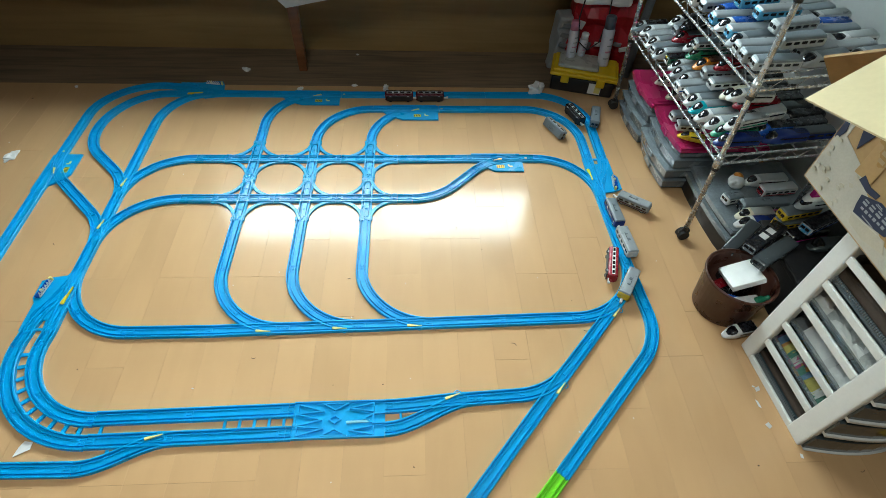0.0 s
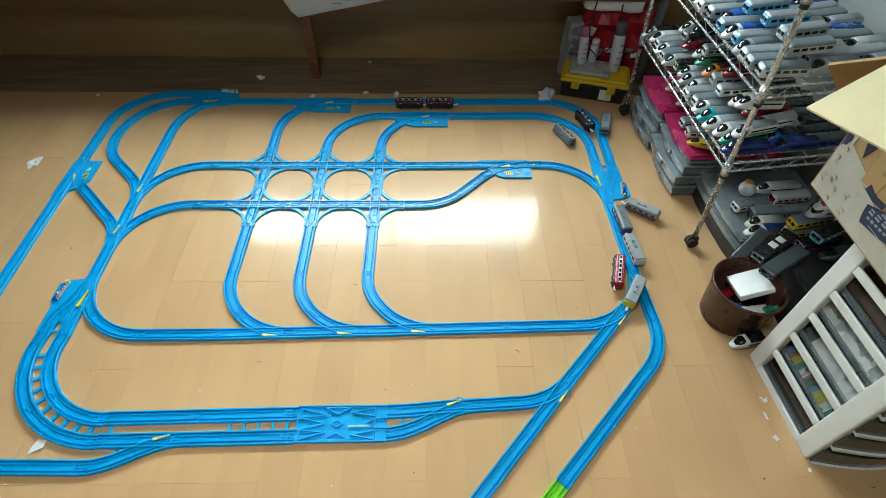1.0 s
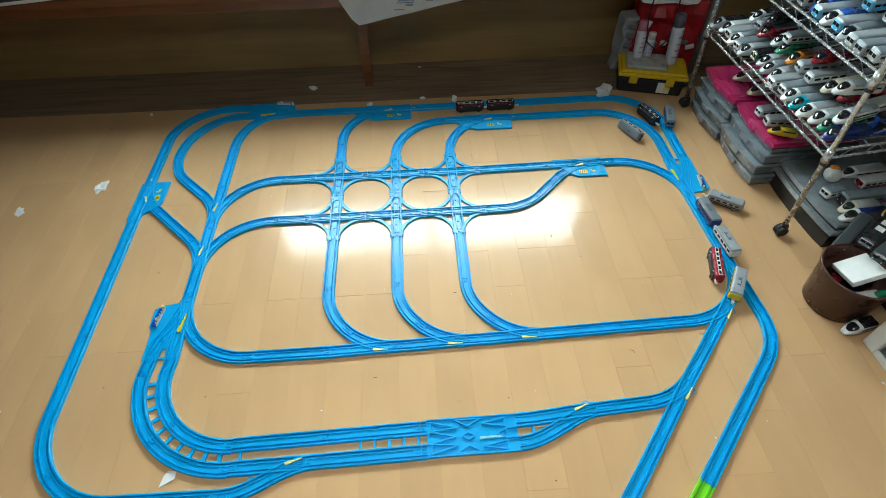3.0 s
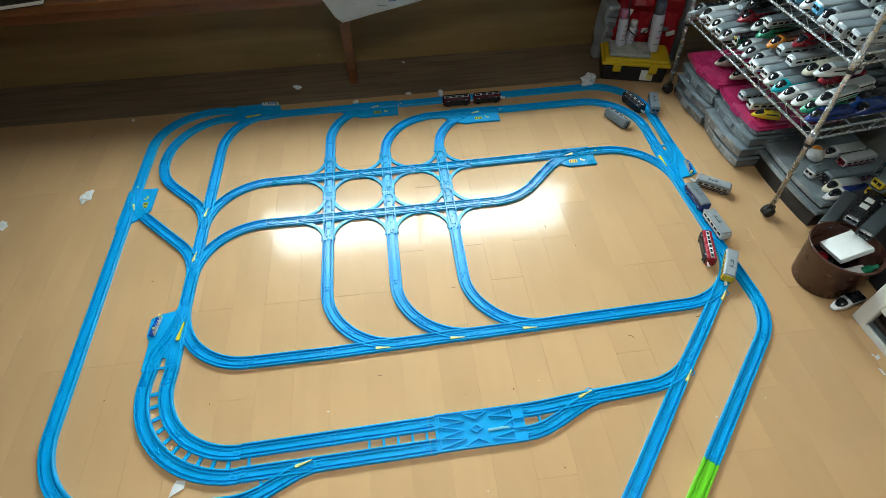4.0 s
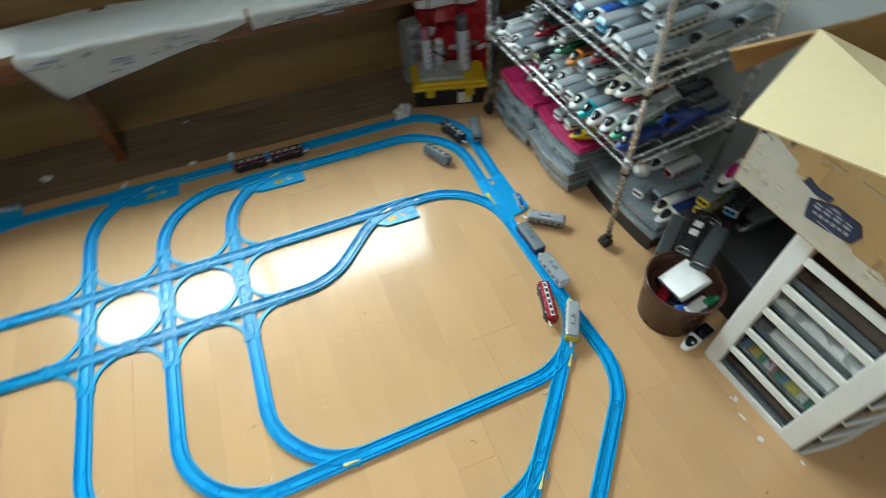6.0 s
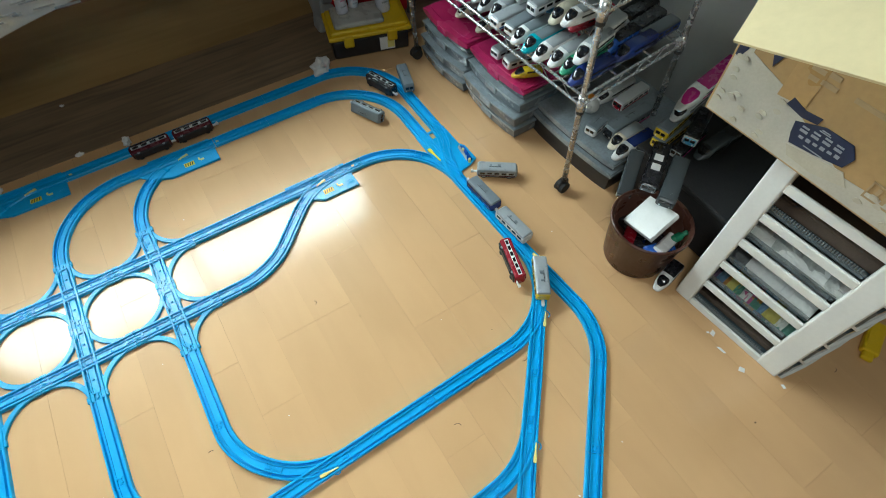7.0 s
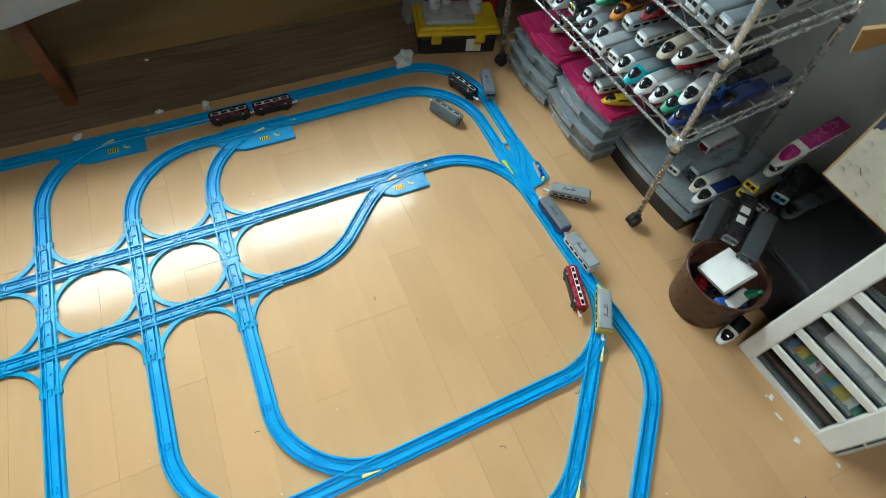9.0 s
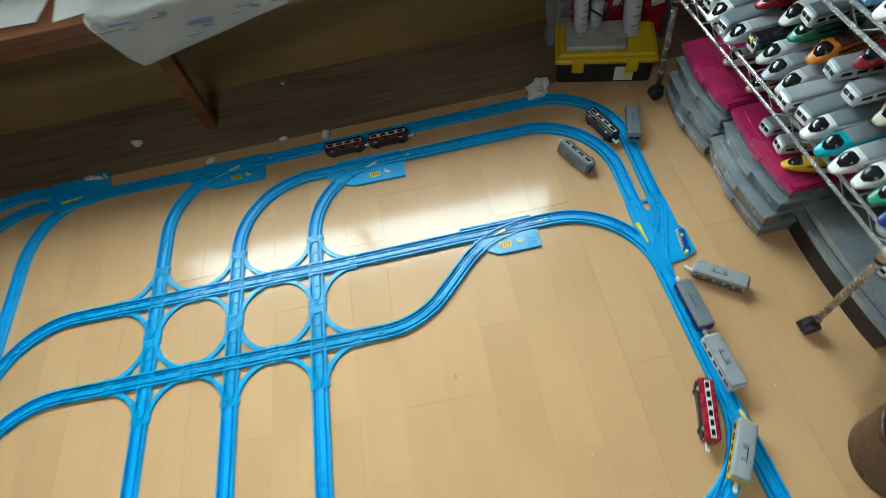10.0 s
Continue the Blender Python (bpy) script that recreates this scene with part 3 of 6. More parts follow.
LABEL_BLUE = material("printed_navy_label", (0.014, 0.022, 0.055), 0.5, var=0.12, scale=40)
PAPER = material("newsprint", (0.84, 0.85, 0.83), 0.8, var=0.06, scale=20)
INK = material("newspaper_ink", (0.28, 0.30, 0.31), 0.8, var=0.35, scale=90)
INK_BLUE = material("newspaper_blue_ink", (0.25, 0.32, 0.50), 0.8, var=0.2, scale=60)
TISSUE = material("white_tissue", (0.75, 0.75, 0.74), 0.9, var=0.05, scale=40)
GREY_BOX = material("smoky_storage_plastic", (0.13, 0.155, 0.175), 0.22, var=0.14, scale=22, coat=0.8)
GREY_LID = material("grey_translucent_lid", (0.21, 0.25, 0.275), 0.16, var=0.25, scale=18, coat=0.9)
PINK = material("crimson_pink_plastic", (0.46, 0.02, 0.11), 0.25, var=0.10, scale=12, coat=0.6)
BROWN = material("brown_bin_plastic", (0.075, 0.028, 0.018), 0.3, var=0.12, scale=20)
TOOL_YELLOW = material("toolbox_yellow_plastic", (0.72, 0.47, 0.01), 0.4, var=0.1, scale=30)
CLEAR = material("frosted_clear_plastic", (0.42, 0.42, 0.38), 0.3, var=0.15, scale=30, coat=0.3)
RED_BAG = material("red_printed_bag", (0.42, 0.010, 0.018), 0.45, var=0.25, scale=18, bump=0.3, bump_scale=40)
GREY_CLOTH = material("grey_cloth", (0.20, 0.21, 0.22), 0.9, var=0.25, scale=30, bump=0.3)
DARK_CLOTH = material("black_bag_cloth", (0.018, 0.018, 0.02), 0.7, var=0.3, scale=20, bump=0.3, bump_scale=60)
DRAWER_CLEAR = material("smoky_drawer_panel", (0.055, 0.075, 0.085), 0.12, var=0.2, scale=25, coat=0.4)
DRAWER_SIDE = material("clear_drawer_side", (0.16, 0.20, 0.22), 0.12, var=0.2, scale=25, alpha=0.35)
DIRT = material("dark_crumb", (0.06, 0.045, 0.03), 0.9, var=0.3, scale=200)

# floor of narrow boards, laid towards the window
floor = slab("floor", (-2.2, -3.2, -0.06), (2.0, 0.72, -0.0014), JOINT, "light tan wooden board floor with a glossy finish", "floor")
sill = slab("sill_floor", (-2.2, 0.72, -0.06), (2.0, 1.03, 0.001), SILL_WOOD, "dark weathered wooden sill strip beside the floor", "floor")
slab("wall_east", (2.0, -3.2, -0.06), (2.1, 1.3, 2.4), WALL_PAINT)
slab("wall_west", (-2.3, -3.2, -0.06), (-2.2, 1.3, 2.4), LOW_BOUNCE_WALL)
slab("ceiling", (-2.3, -3.3, 2.4), (2.1, 1.3, 2.5), LOW_BOUNCE_CEILING)
slab("wall_north_lower", (-2.2, 1.03, -0.06), (2.0, 1.08, 0.92), PLY, "tan plywood panel below the window", "wall")
slab("wall_north_upper", (-2.2, 1.03, 1.44), (2.0, 1.08, 2.4), LOW_BOUNCE_WALL)
slab("wall_north_left", (-2.2, 1.03, 0.92), (-0.64, 1.08, 1.44), LOW_BOUNCE_WALL)
slab("wall_north_right", (1.37, 1.03, 0.92), (2.0, 1.08, 1.44), WALL_PAINT)
slab("wall_south_lower", (-2.3, -3.3, -0.06), (2.1, -3.2, 0.9), LOW_BOUNCE_WALL)
slab("wall_south_upper", (-2.3, -3.3, 2.15), (2.1, -3.2, 2.4), LOW_BOUNCE_WALL)
slab("wall_south_left", (-2.3, -3.3, 0.9), (-1.7, -3.2, 2.15), LOW_BOUNCE_WALL)
slab("wall_south_right", (0.7, -3.3, 0.9), (2.1, -3.2, 2.15), LOW_BOUNCE_WALL)


def window(name, x0, x1, z0, z1, y):
    w = thing(name, "aluminium sliding window with two glass panes", "window", pose(x0, y, z0), kind="structure")
    for lo, hi in (((0, -0.02, 0), (x1 - x0, 0.02, 0.04)), ((0, -0.02, z1 - z0 - 0.04), (x1 - x0, 0.02, z1 - z0)), ((0, -0.02, 0.04), (0.04, 0.02, z1 - z0 - 0.04)), ((x1 - x0 - 0.04, -0.02, 0.04), (x1 - x0, 0.02, z1 - z0 - 0.04)), (((x1 - x0) / 2 - 0.02, -0.02, 0.04), ((x1 - x0) / 2 + 0.02, 0.02, z1 - z0 - 0.04))):
        part("window_frame", box(lo, hi, 0.003), FRAME, w)
    for k in range(2):
        p = part("pane", box((0.04 + k * ((x1 - x0) / 2 - 0.02), -0.002, 0.04), ((x1 - x0) / 2 - 0.02 + k * ((x1 - x0) / 2 - 0.02), 0.002, z1 - z0 - 0.04)), GLASS, w)
        p.visible_shadow = False
    return w


window("window_1", -0.64, 1.37, 0.92, 1.44, 1.055)
# rear window is unseen, assumed as an opening for the fill lamp
window("unseen_rear_window", -1.7, 0.7, 0.9, 2.15, -3.25)

# ---- toy trains ----
def paint(name, c, rough=0.3):
    return material(name, c, rough, var=0.05, scale=60, per_object=0.04)


TRAIN = {
    "silver": paint("silver_train_paint", (0.29, 0.32, 0.34), 0.32),
    "grey": paint("grey_train_plastic", (0.16, 0.195, 0.22), 0.35),
    "pale": paint("pale_grey_train_plastic", (0.44, 0.47, 0.48), 0.35),
    "white": paint("white_train_plastic", (0.72, 0.73, 0.73), 0.25),
    "cream": paint("cream_train_plastic", (0.68, 0.62, 0.48), 0.3),
    "navy": paint("navy_train_plastic", (0.012, 0.03, 0.16), 0.2),
    "blue": paint("blue_train_plastic", (0.02, 0.10, 0.42), 0.25),
    "sky": paint("sky_train_plastic", (0.08, 0.34, 0.55), 0.25),
    "teal": paint("teal_train_plastic", (0.0, 0.32, 0.38), 0.2),
    "green": paint("green_train_plastic", (0.02, 0.24, 0.13), 0.25),
    "dark_green": paint("dark_green_train_plastic", (0.01, 0.09, 0.05), 0.3),
    "red": paint("red_train_plastic", (0.30, 0.010, 0.022), 0.25),
    "maroon": paint("maroon_train_plastic", (0.075, 0.007, 0.013), 0.25),
    "pink": paint("magenta_train_plastic", (0.45, 0.02, 0.20), 0.25),
    "yellow": paint("yellow_train_plastic", (0.72, 0.50, 0.02), 0.3),
    "orange": paint("orange_train_plastic", (0.65, 0.22, 0.02), 0.3),
    "black": paint("black_train_plastic", (0.012, 0.012, 0.015), 0.25),
    "smoke": paint("smoky_clear_train_plastic", (0.055, 0.066, 0.072), 0.2),
    "brown": paint("brown_train_plastic", (0.09, 0.035, 0.02), 0.3),
}
WINDOW_DARK = material("train_window_black", (0.01, 0.011, 0.014), 0.12, var=0.1, scale=80, coat=0.4)
COLOUR_WORD = {"silver": "silver", "grey": "grey", "smoke": "smoky grey", "pale": "pale grey", "white": "white", "cream": "cream", "navy": "navy blue", "blue": "blue", "sky": "sky blue", "teal": "teal", "green": "green", "dark_green": "dark green", "red": "red", "maroon": "dark maroon", "pink": "magenta", "yellow": "yellow", "orange": "orange", "black": "black", "brown": "brown"}


def loft(sections, n=16, cap=True):
    """A body along x from sections (x, half width, bottom, top, corner roundness)."""
    bm = bmesh.new()
    rings = []
    for x, w, z0, z1, k in sections:
        ring = []
        cz, h = (z0 + z1) / 2, (z1 - z0) / 2
        for i in range(n):
            a = 6.28318 * (i + 0.5) / n
            c, s = math.cos(a), math.sin(a)
            e = k
            ring.append(bm.verts.new((x, w * math.copysign(abs(c) ** e, c), cz + h * math.copysign(abs(s) ** e, s))))
        rings.append(ring)
    for r0, r1 in zip(rings, rings[1:]):
        for i in range(n):
            bm.faces.new((r0[i], r0[(i + 1) % n], r1[(i + 1) % n], r1[i]))
    if cap:
        bm.faces.new(rings[0][::-1])
        bm.faces.new(rings[-1])
    return bm


def wheels(t, L):
    for x in (-0.32 * L, 0.32 * L):
        for y in (-0.0125, 0.0125):
            bm = bmesh.new()
            bmesh.ops.create_cone(bm, cap_ends=True, segments=14, radius1=0.0085, radius2=0.0085, depth=0.004, matrix=pose(x, y, 0.0085, 90))
            w = part("wheel", bm, BLACK, t)
            bm = bmesh.new()
            bmesh.ops.create_cone(bm, cap_ends=True, segments=12, radius1=0.0048, radius2=0.0040, depth=0.0012, matrix=pose(x, y * 1.18, 0.0085, 90))
            part("hub", bm, TRAIN["silver"], w)


def coupler(t, x, d=1):
    bm = box((min(0, 0.016 * d), -0.004, 0.010), (max(0, 0.016 * d), 0.004, 0.014), 0.001, 1)
    bmesh.ops.create_cone(bm, cap_ends=True, segments=10, radius1=0.0042, radius2=0.0042, depth=0.007, matrix=pose(0.015 * d, 0, 0.0135))
    for v in bm.verts:
        v.co.x += x
    part("coupler", bm, WHITE, t, "white plastic coupler")


def box_car(m, body, roof, stripe=None, face=None, L=0.118, W=0.0185, H=0.040, label="", windows=5, detail=True, name="toy_train_car", group="toy trains", band=None, front=True):
    """A commuter car: lofted body with rounded roof, window openings with dark panes, doors, roof box, wheels, coupler. Its front is at -x."""
    t = thing(name, label or f"{COLOUR_WORD[body]} plastic toy train car with {COLOUR_WORD[roof]} roof", "toy train", m, group)
    z0, z1 = 0.008, 0.008 + H - 0.008
    h = L / 2
    e = 0.35
    bm = loft([(-h, W * 0.88, z0 + 0.002, z1 - 0.006, e), (-h + 0.003, W, z0, z1 - 0.0035, e), (h - 0.003, W, z0, z1 - 0.0035, e), (h, W * 0.88, z0 + 0.002, z1 - 0.006, e)], 20)
    part("body", bm, TRAIN[body], t)
    bm = loft([(-h + 0.002, W * 0.86, z1 - 0.011, z1 - 0.004, 0.6), (-h + 0.005, W * 0.985, z1 - 0.012, z1, 0.6), (h - 0.005, W * 0.985, z1 - 0.012, z1, 0.6), (h - 0.002, W * 0.86, z1 - 0.011, z1 - 0.004, 0.6)], 20)
    part("roof", bm, TRAIN[roof], t, smooth=False)
    for s in (-1, 1):
        if band:
            part("window_band", box((-h + 0.006, min(s * W * 0.98, s * (W + 0.0004)), z0 + 0.012), (h - 0.006, max(s * W * 0.98, s * (W + 0.0004)), z0 + 0.022)), TRAIN[band], t)
        step = (L - 0.012) / windows
        for k in range(windows):
            x0 = -h + 0.006 + step * (k + 0.16)
            part("side_window", box((x0, min(s * W * 0.97, s * (W + 0.0008)), z0 + 0.0135), (x0 + step * 0.68, max(s * W * 0.97, s * (W + 0.0008)), z0 + 0.0205)), WINDOW_DARK, t)
        if stripe:
            part("stripe", box((-h + 0.004, min(s * W * 0.98, s * (W + 0.0006)), z0 + 0.006), (h - 0.004, max(s * W * 0.98, s * (W + 0.0006)), z0 + 0.0095)), TRAIN[stripe], t)
    if front:
        part("face", box((-h - 0.0012, -W * 0.80, z0 + 0.003), (-h + 0.002, W * 0.80, z1 - 0.007), 0.001, 1), TRAIN[face or body], t)
        for s in (-1, 1):
            part("windscreen", box((-h - 0.002, min(s * 0.0012, s * W * 0.7), z0 + 0.013), (-h, max(s * 0.0012, s * W * 0.7), z1 - 0.0095), 0.0006, 1), WINDOW_DARK, t)
            bm = bmesh.new()
            bmesh.ops.create_cone(bm, cap_ends=True, segments=8, radius1=0.0018, radius2=0.0015, depth=0.002, matrix=pose(-h - 0.0015, s * W * 0.55, z0 + 0.008, 0, 90))
            part("headlight", bm, WHITE, t)
    if detail:
        part("underframe", box((-h + 0.006, -W * 0.8, 0.004), (h - 0.006, W * 0.8, 0.0095), 0.001, 1), BLACK, t)
        wheels(t, L)
        coupler(t, h)
        for x0, w in ((-0.010, 0.009), (0.016, 0.005)):
            part("roof_unit", box((x0, -0.005, z1 - 0.001), (x0 + w, 0.005, z1 + 0.0022), 0.0008, 1), TRAIN["grey"], t)
        part("roof_line", box((-0.012, 0.004, z1 - 0.001), (0.024, 0.0052, z1 + 0.0012)), BLACK, t)
    return t


def bullet(m, body, roof, stripe=None, L=0.128, W=0.0185, H=0.040, label="", name="toy_bullet_train", nose=0.040, group="toy trains", window="black"):
    """A streamlined leading car with a long drooping nose at -x, a dark canopy, window line and a coloured roof."""
    t = thing(name, label or f"{COLOUR_WORD[body]} streamlined toy train with {COLOUR_WORD[roof]} roof", "toy train", m, group)
    h = L / 2
    z0, z1 = 0.006, H
    sec = []
    for u in (0.0, 0.05, 0.15, 0.3, 0.5, 0.7, 0.85, 1.0):
        w = W * (0.30 + 0.70 * math.sqrt(min(1, u * 1.25)))
        top = z0 + 0.006 + (z1 - z0 - 0.006) * (0.10 + 0.90 * (math.sin(u * 1.5708) ** 1.35))
        sec.append((-h + nose * u + (0.0 if u else 0.0), min(w, W), z0 + 0.003 * (1 - u), top, 0.62 - 0.17 * u))
    sec += [(h - 0.003, W, z0, z1, 0.45), (h, W * 0.9, z0 + 0.002, z1 - 0.003, 0.45)]
    part("body", loft(sec, 20), TRAIN[body], t, smooth=True)
    part("roof", loft([(-h + nose * 0.78, W * 0.45, z1 - 0.012, z1 - 0.0045, 0.7), (-h + nose * 1.15, W * 0.90, z1 - 0.010, z1 + 0.0004, 0.6), (h - 0.004, W * 0.94, z1 - 0.010, z1 + 0.0006, 0.6)], 16), TRAIN[roof], t, smooth=True)
    part("canopy", loft([(-h + nose * 0.26, W * 0.30, z0 + 0.010, z0 + 0.52 * (z1 - z0) + 0.0010, 0.75), (-h + nose * 0.45, W * 0.66, z0 + 0.016, z0 + 0.745 * (z1 - z0) + 0.0012, 0.7), (-h + nose * 0.68, W * 0.80, z0 + 0.020, z0 + 0.93 * (z1 - z0) + 0.0008, 0.7), (-h + nose * 0.86, W * 0.72, z0 + 0.024, z1 - 0.0004, 0.7)], 16), WINDOW_DARK if window == "black" else TRAIN[window], t, "dark glossy windscreen", smooth=True)
    for s in (-1, 1):
        part("side_window_line", box((-h + nose * 1.05, min(s * W * 0.96, s * (W + 0.0006)), z0 + 0.019), (h - 0.008, max(s * W * 0.96, s * (W + 0.0006)), z0 + 0.0235)), WINDOW_DARK, t)
        if stripe:
            part("stripe", box((-h + nose * 0.9, min(s * W * 0.96, s * (W + 0.0008)), z0 + 0.010), (h - 0.004, max(s * W * 0.96, s * (W + 0.0008)), z0 + 0.0145)), TRAIN[stripe], t)
    return t


def engine(m, body, trim, L=0.11, label=""):
    """A small boxy locomotive with a cab front and a round lamp."""
    t = box_car(m, body, "black", trim, trim, L, 0.0175, 0.042, label or f"{COLOUR_WORD[body]} toy locomotive with {COLOUR_WORD[trim]} trim", 3, False, "toy_locomotive")
    bm = bmesh.new()
    bmesh.ops.create_cone(bm, cap_ends=True, segments=12, radius1=0.004, radius2=0.0035, depth=0.006, matrix=pose(-L / 2 - 0.001, 0, 0.034, 0, 90))
    part("lamp", bm, TRAIN["yellow"], t)
    return t


def along(p, q, z=0.0, roll=0.0, lift=0.0):
    """The pose of a car that lies from p (its front) to q on the floor."""
    p, q = Vector(p), Vector(q)
    d = q - p
    c = (p + q) / 2
    return pose(c.x, c.y, z + lift, 0, 0, math.degrees(math.atan2(d.y, d.x))) @ pose(0, 0, 0, roll)


# on and beside the track
TOP = 0.0082
box_car(along((0.480, 0.606), (0.598, 0.607), 0.0) @ pose(0, 0, 0.0255, -72) @ pose(0, 0, -0.02), "maroon", "black", None, None, label="dark maroon toy passenger car tipped over beside blue track", band="pale", windows=4)
box_car(along((0.612, 0.607), (0.730, 0.608), 0.0) @ pose(0, 0, 0.0255, -74) @ pose(0, 0, -0.02), "maroon", "black", None, None, label="dark maroon toy passenger car tipped against blue track", band="pale", windows=4)
box_car(along((1.256, 0.545), (1.300, 0.420), 0.0) @ pose(0, 0, 0.028, -84) @ pose(0, 0, -0.02), "black", "black", None, None, label="derailed dark toy car lying on its side across the track", band="pale", windows=4)
box_car(along((1.345, 0.405), (1.382, 0.530), 0.004, 0), "grey", "grey", None, None, label="grey toy train car standing beside the track curve")
box_car(along((1.212, 0.335), (1.152, 0.462), 0.0) @ pose(0, 0.0, 0.019, -72) @ pose(0, 0, -0.02), "grey", "grey", None, None, label="derailed grey roofed toy car lying on its side on floor", band="pale", windows=4)
box_car(along((1.436, -0.075), (1.336, -0.002), 0.0, 0), "silver", "silver", "maroon", None, label="silver toy train car derailed onto the wooden floor", band="pale")
box_car(along((1.300, -0.160), (1.293, -0.034), TOP, 0, 0) , "navy", "grey", "blue", None, label="grey roofed toy train car with blue sides on track", front=False)
box_car(along((1.307, -0.296), (1.298, -0.170), TOP), "white", "silver", None, None, label="white and silver toy train car on the track", front=False)
box_car(along((1.252, -0.252), (1.212, -0.386), 0.0) @ pose(0, 0, 0.019, -82) @ pose(0, 0, -0.02), "red", "red", None, None, label="red toy train car with white window band on side", band="white", L=0.125, windows=6)
box_car(along((1.295, -0.352), (1.226, -0.460), TOP), "yellow", "silver", None, "yellow", label="yellow toy train car with grey roof on the track")



# ---- wire rack with toy trains ----
RACK = pose(1.517, -0.190, 0, 0, -3.9, 3.2)
RW, RD = 0.762, 0.35  # along the wall, and depth
SHELVES = (0.360, 0.606, 0.86)


def wire_rack():
    t = thing("wire_rack", "chrome wire shelving rack on black castors", "shelf rack", RACK)
    for y in (0.0, RW):
        for x in (0.0, RD):
            bm = tube([(x, y, 0.046), (x, y, 1.25)], 0.0078, 16)
            p = part("post", bm, CHROME, t, "worn chrome tube post", smooth=True)
            for k in range(30):
                z = 0.10 + 0.0381 * k
                bm = bmesh.new()
                add_tube(bm, [(x, y, z), (x, y, z + 0.0018)], 0.0081, 14)
                part("groove_ring", bm, CHROME, p)
            for z in SHELVES:
                part("collar", tube([(x, y, z - 0.040), (x, y, z + 0.002)], 0.0125, 16, [0.0128, 0.0104]), CHROME, t, smooth=True)
                part("collar_clip", tube([(x, y, z - 0.052), (x, y, z - 0.040)], 0.0104, 16), BLACK, t)
            c = part("castor", tube([(x, y, 0.032), (x, y, 0.054)], 0.0088, 12), BLACK, t, "black twin-wheel castor")
            part("castor_hood", _castor_hood(x, y), BLACK, c)
            for s in (-1, 1):
                bm = bmesh.new()
                bmesh.ops.create_cone(bm, cap_ends=True, segments=20, radius1=0.0195, radius2=0.018, depth=0.011, matrix=pose(x - 0.003, y + 0.0085 * s, 0.0202, 90))
                part("castor_wheel", bm, RUBBER, c)
    for z in SHELVES:
        sh = part("shelf_frame", tube([(0, 0, z), (0, RW, z)], 0.0037, 8), CHROME, t, "chrome wire shelf")
        for x in (0.0, RD):
            for dz in (0.0, -0.030):
                if (x, dz) != (0.0, 0.0):
                    part("edge_rod", tube([(x, 0, z + dz), (x, RW, z + dz)], 0.0037, 8), CHROME, sh)
            n = 20
            part("zigzag_wire", tube([(x, RW * k / n, z - (0.030 if k % 2 else 0.0)) for k in range(n + 1)], 0.0013, 6), CHROME, sh)
        for y in (0.0, RW):
            for dz in (0.0, -0.030):
                part("edge_rod", tube([(0, y, z + dz), (RD, y, z + dz)], 0.0037, 8), CHROME, sh)
            n = 10
            part("zigzag_wire", tube([(RD * k / n, y, z - (0.030 if k % 2 else 0.0)) for k in range(n + 1)], 0.0013, 6), CHROME, sh)
        for k in range(29):
            y = RW * (k + 1) / 30
            part("deck_wire", tube([(0, y, z + 0.003), (RD, y, z + 0.003)], 0.0018, 6), CHROME, sh)
        for x in (0.115, 0.23):
            part("cross_rod", tube([(x, 0, z - 0.002), (x, RW, z - 0.002)], 0.0026, 6), CHROME, sh)
    return t


def _castor_hood(x, y):
    bm = loft([(-0.020, 0.0045, 0.023, 0.035, 0.8), (-0.009, 0.0034, 0.020, 0.046, 0.8), (0.008, 0.0034, 0.020, 0.048, 0.8), (0.018, 0.003, 0.020, 0.038, 0.8)], 12)
    for v in bm.verts:
        v.co += Vector((x, y, 0))
    return bm


wire_rack()


def on_shelf(x, y, z, turn=0.0, tilt=0.0):
    return RACK @ pose(x, y, z, 0, tilt, turn)


# lower shelf, front row, from the near post to the far one
row = [
    ("bullet", "navy", "navy", None), ("bullet", "green", "dark_green", "white"), ("bullet", "white", "silver", "green"), ("bullet", "white", "silver", "blue"),
    ("bullet", "teal", "grey", "sky"), ("bullet", "white", "grey", "yellow"), ("box", "white", "grey", "yellow"), ("box", "white", "silver", "blue"),
    ("bullet", "pale", "silver", "blue"), ("bullet", "silver", "grey", None), ("bullet", "pale", "silver", "navy"), ("engine", "dark_green", "red", None),
    ("bullet", "pale", "silver", "sky"), ("box", "silver", "grey", "green"), ("bullet", "white", "grey", "orange"), ("box", "white", "silver", "sky"), ("bullet", "white", "pale", "blue"), ("bullet", "silver", "black", "white"),
]
rr = random.Random(7)
for k, (kind, body, roof, stripe) in enumerate(row):
    y = 0.035 + 0.0405 * k
    m = on_shelf(0.052 + rr.uniform(-0.012, 0.02), y, SHELVES[0] + 0.005, rr.uniform(-5, 5))
    if kind == "bullet":
        bullet(m, body, roof, stripe, label=f"{COLOUR_WORD[body]} streamlined toy train parked on the lower wire shelf")
    elif kind == "engine":
        engine(m, body, stripe or "white")
    else:
        box_car(m, body, roof, stripe, "white", label=f"{COLOUR_WORD[body]} toy commuter train with {COLOUR_WORD[roof]} roof on wire shelf", detail=False, windows=4)
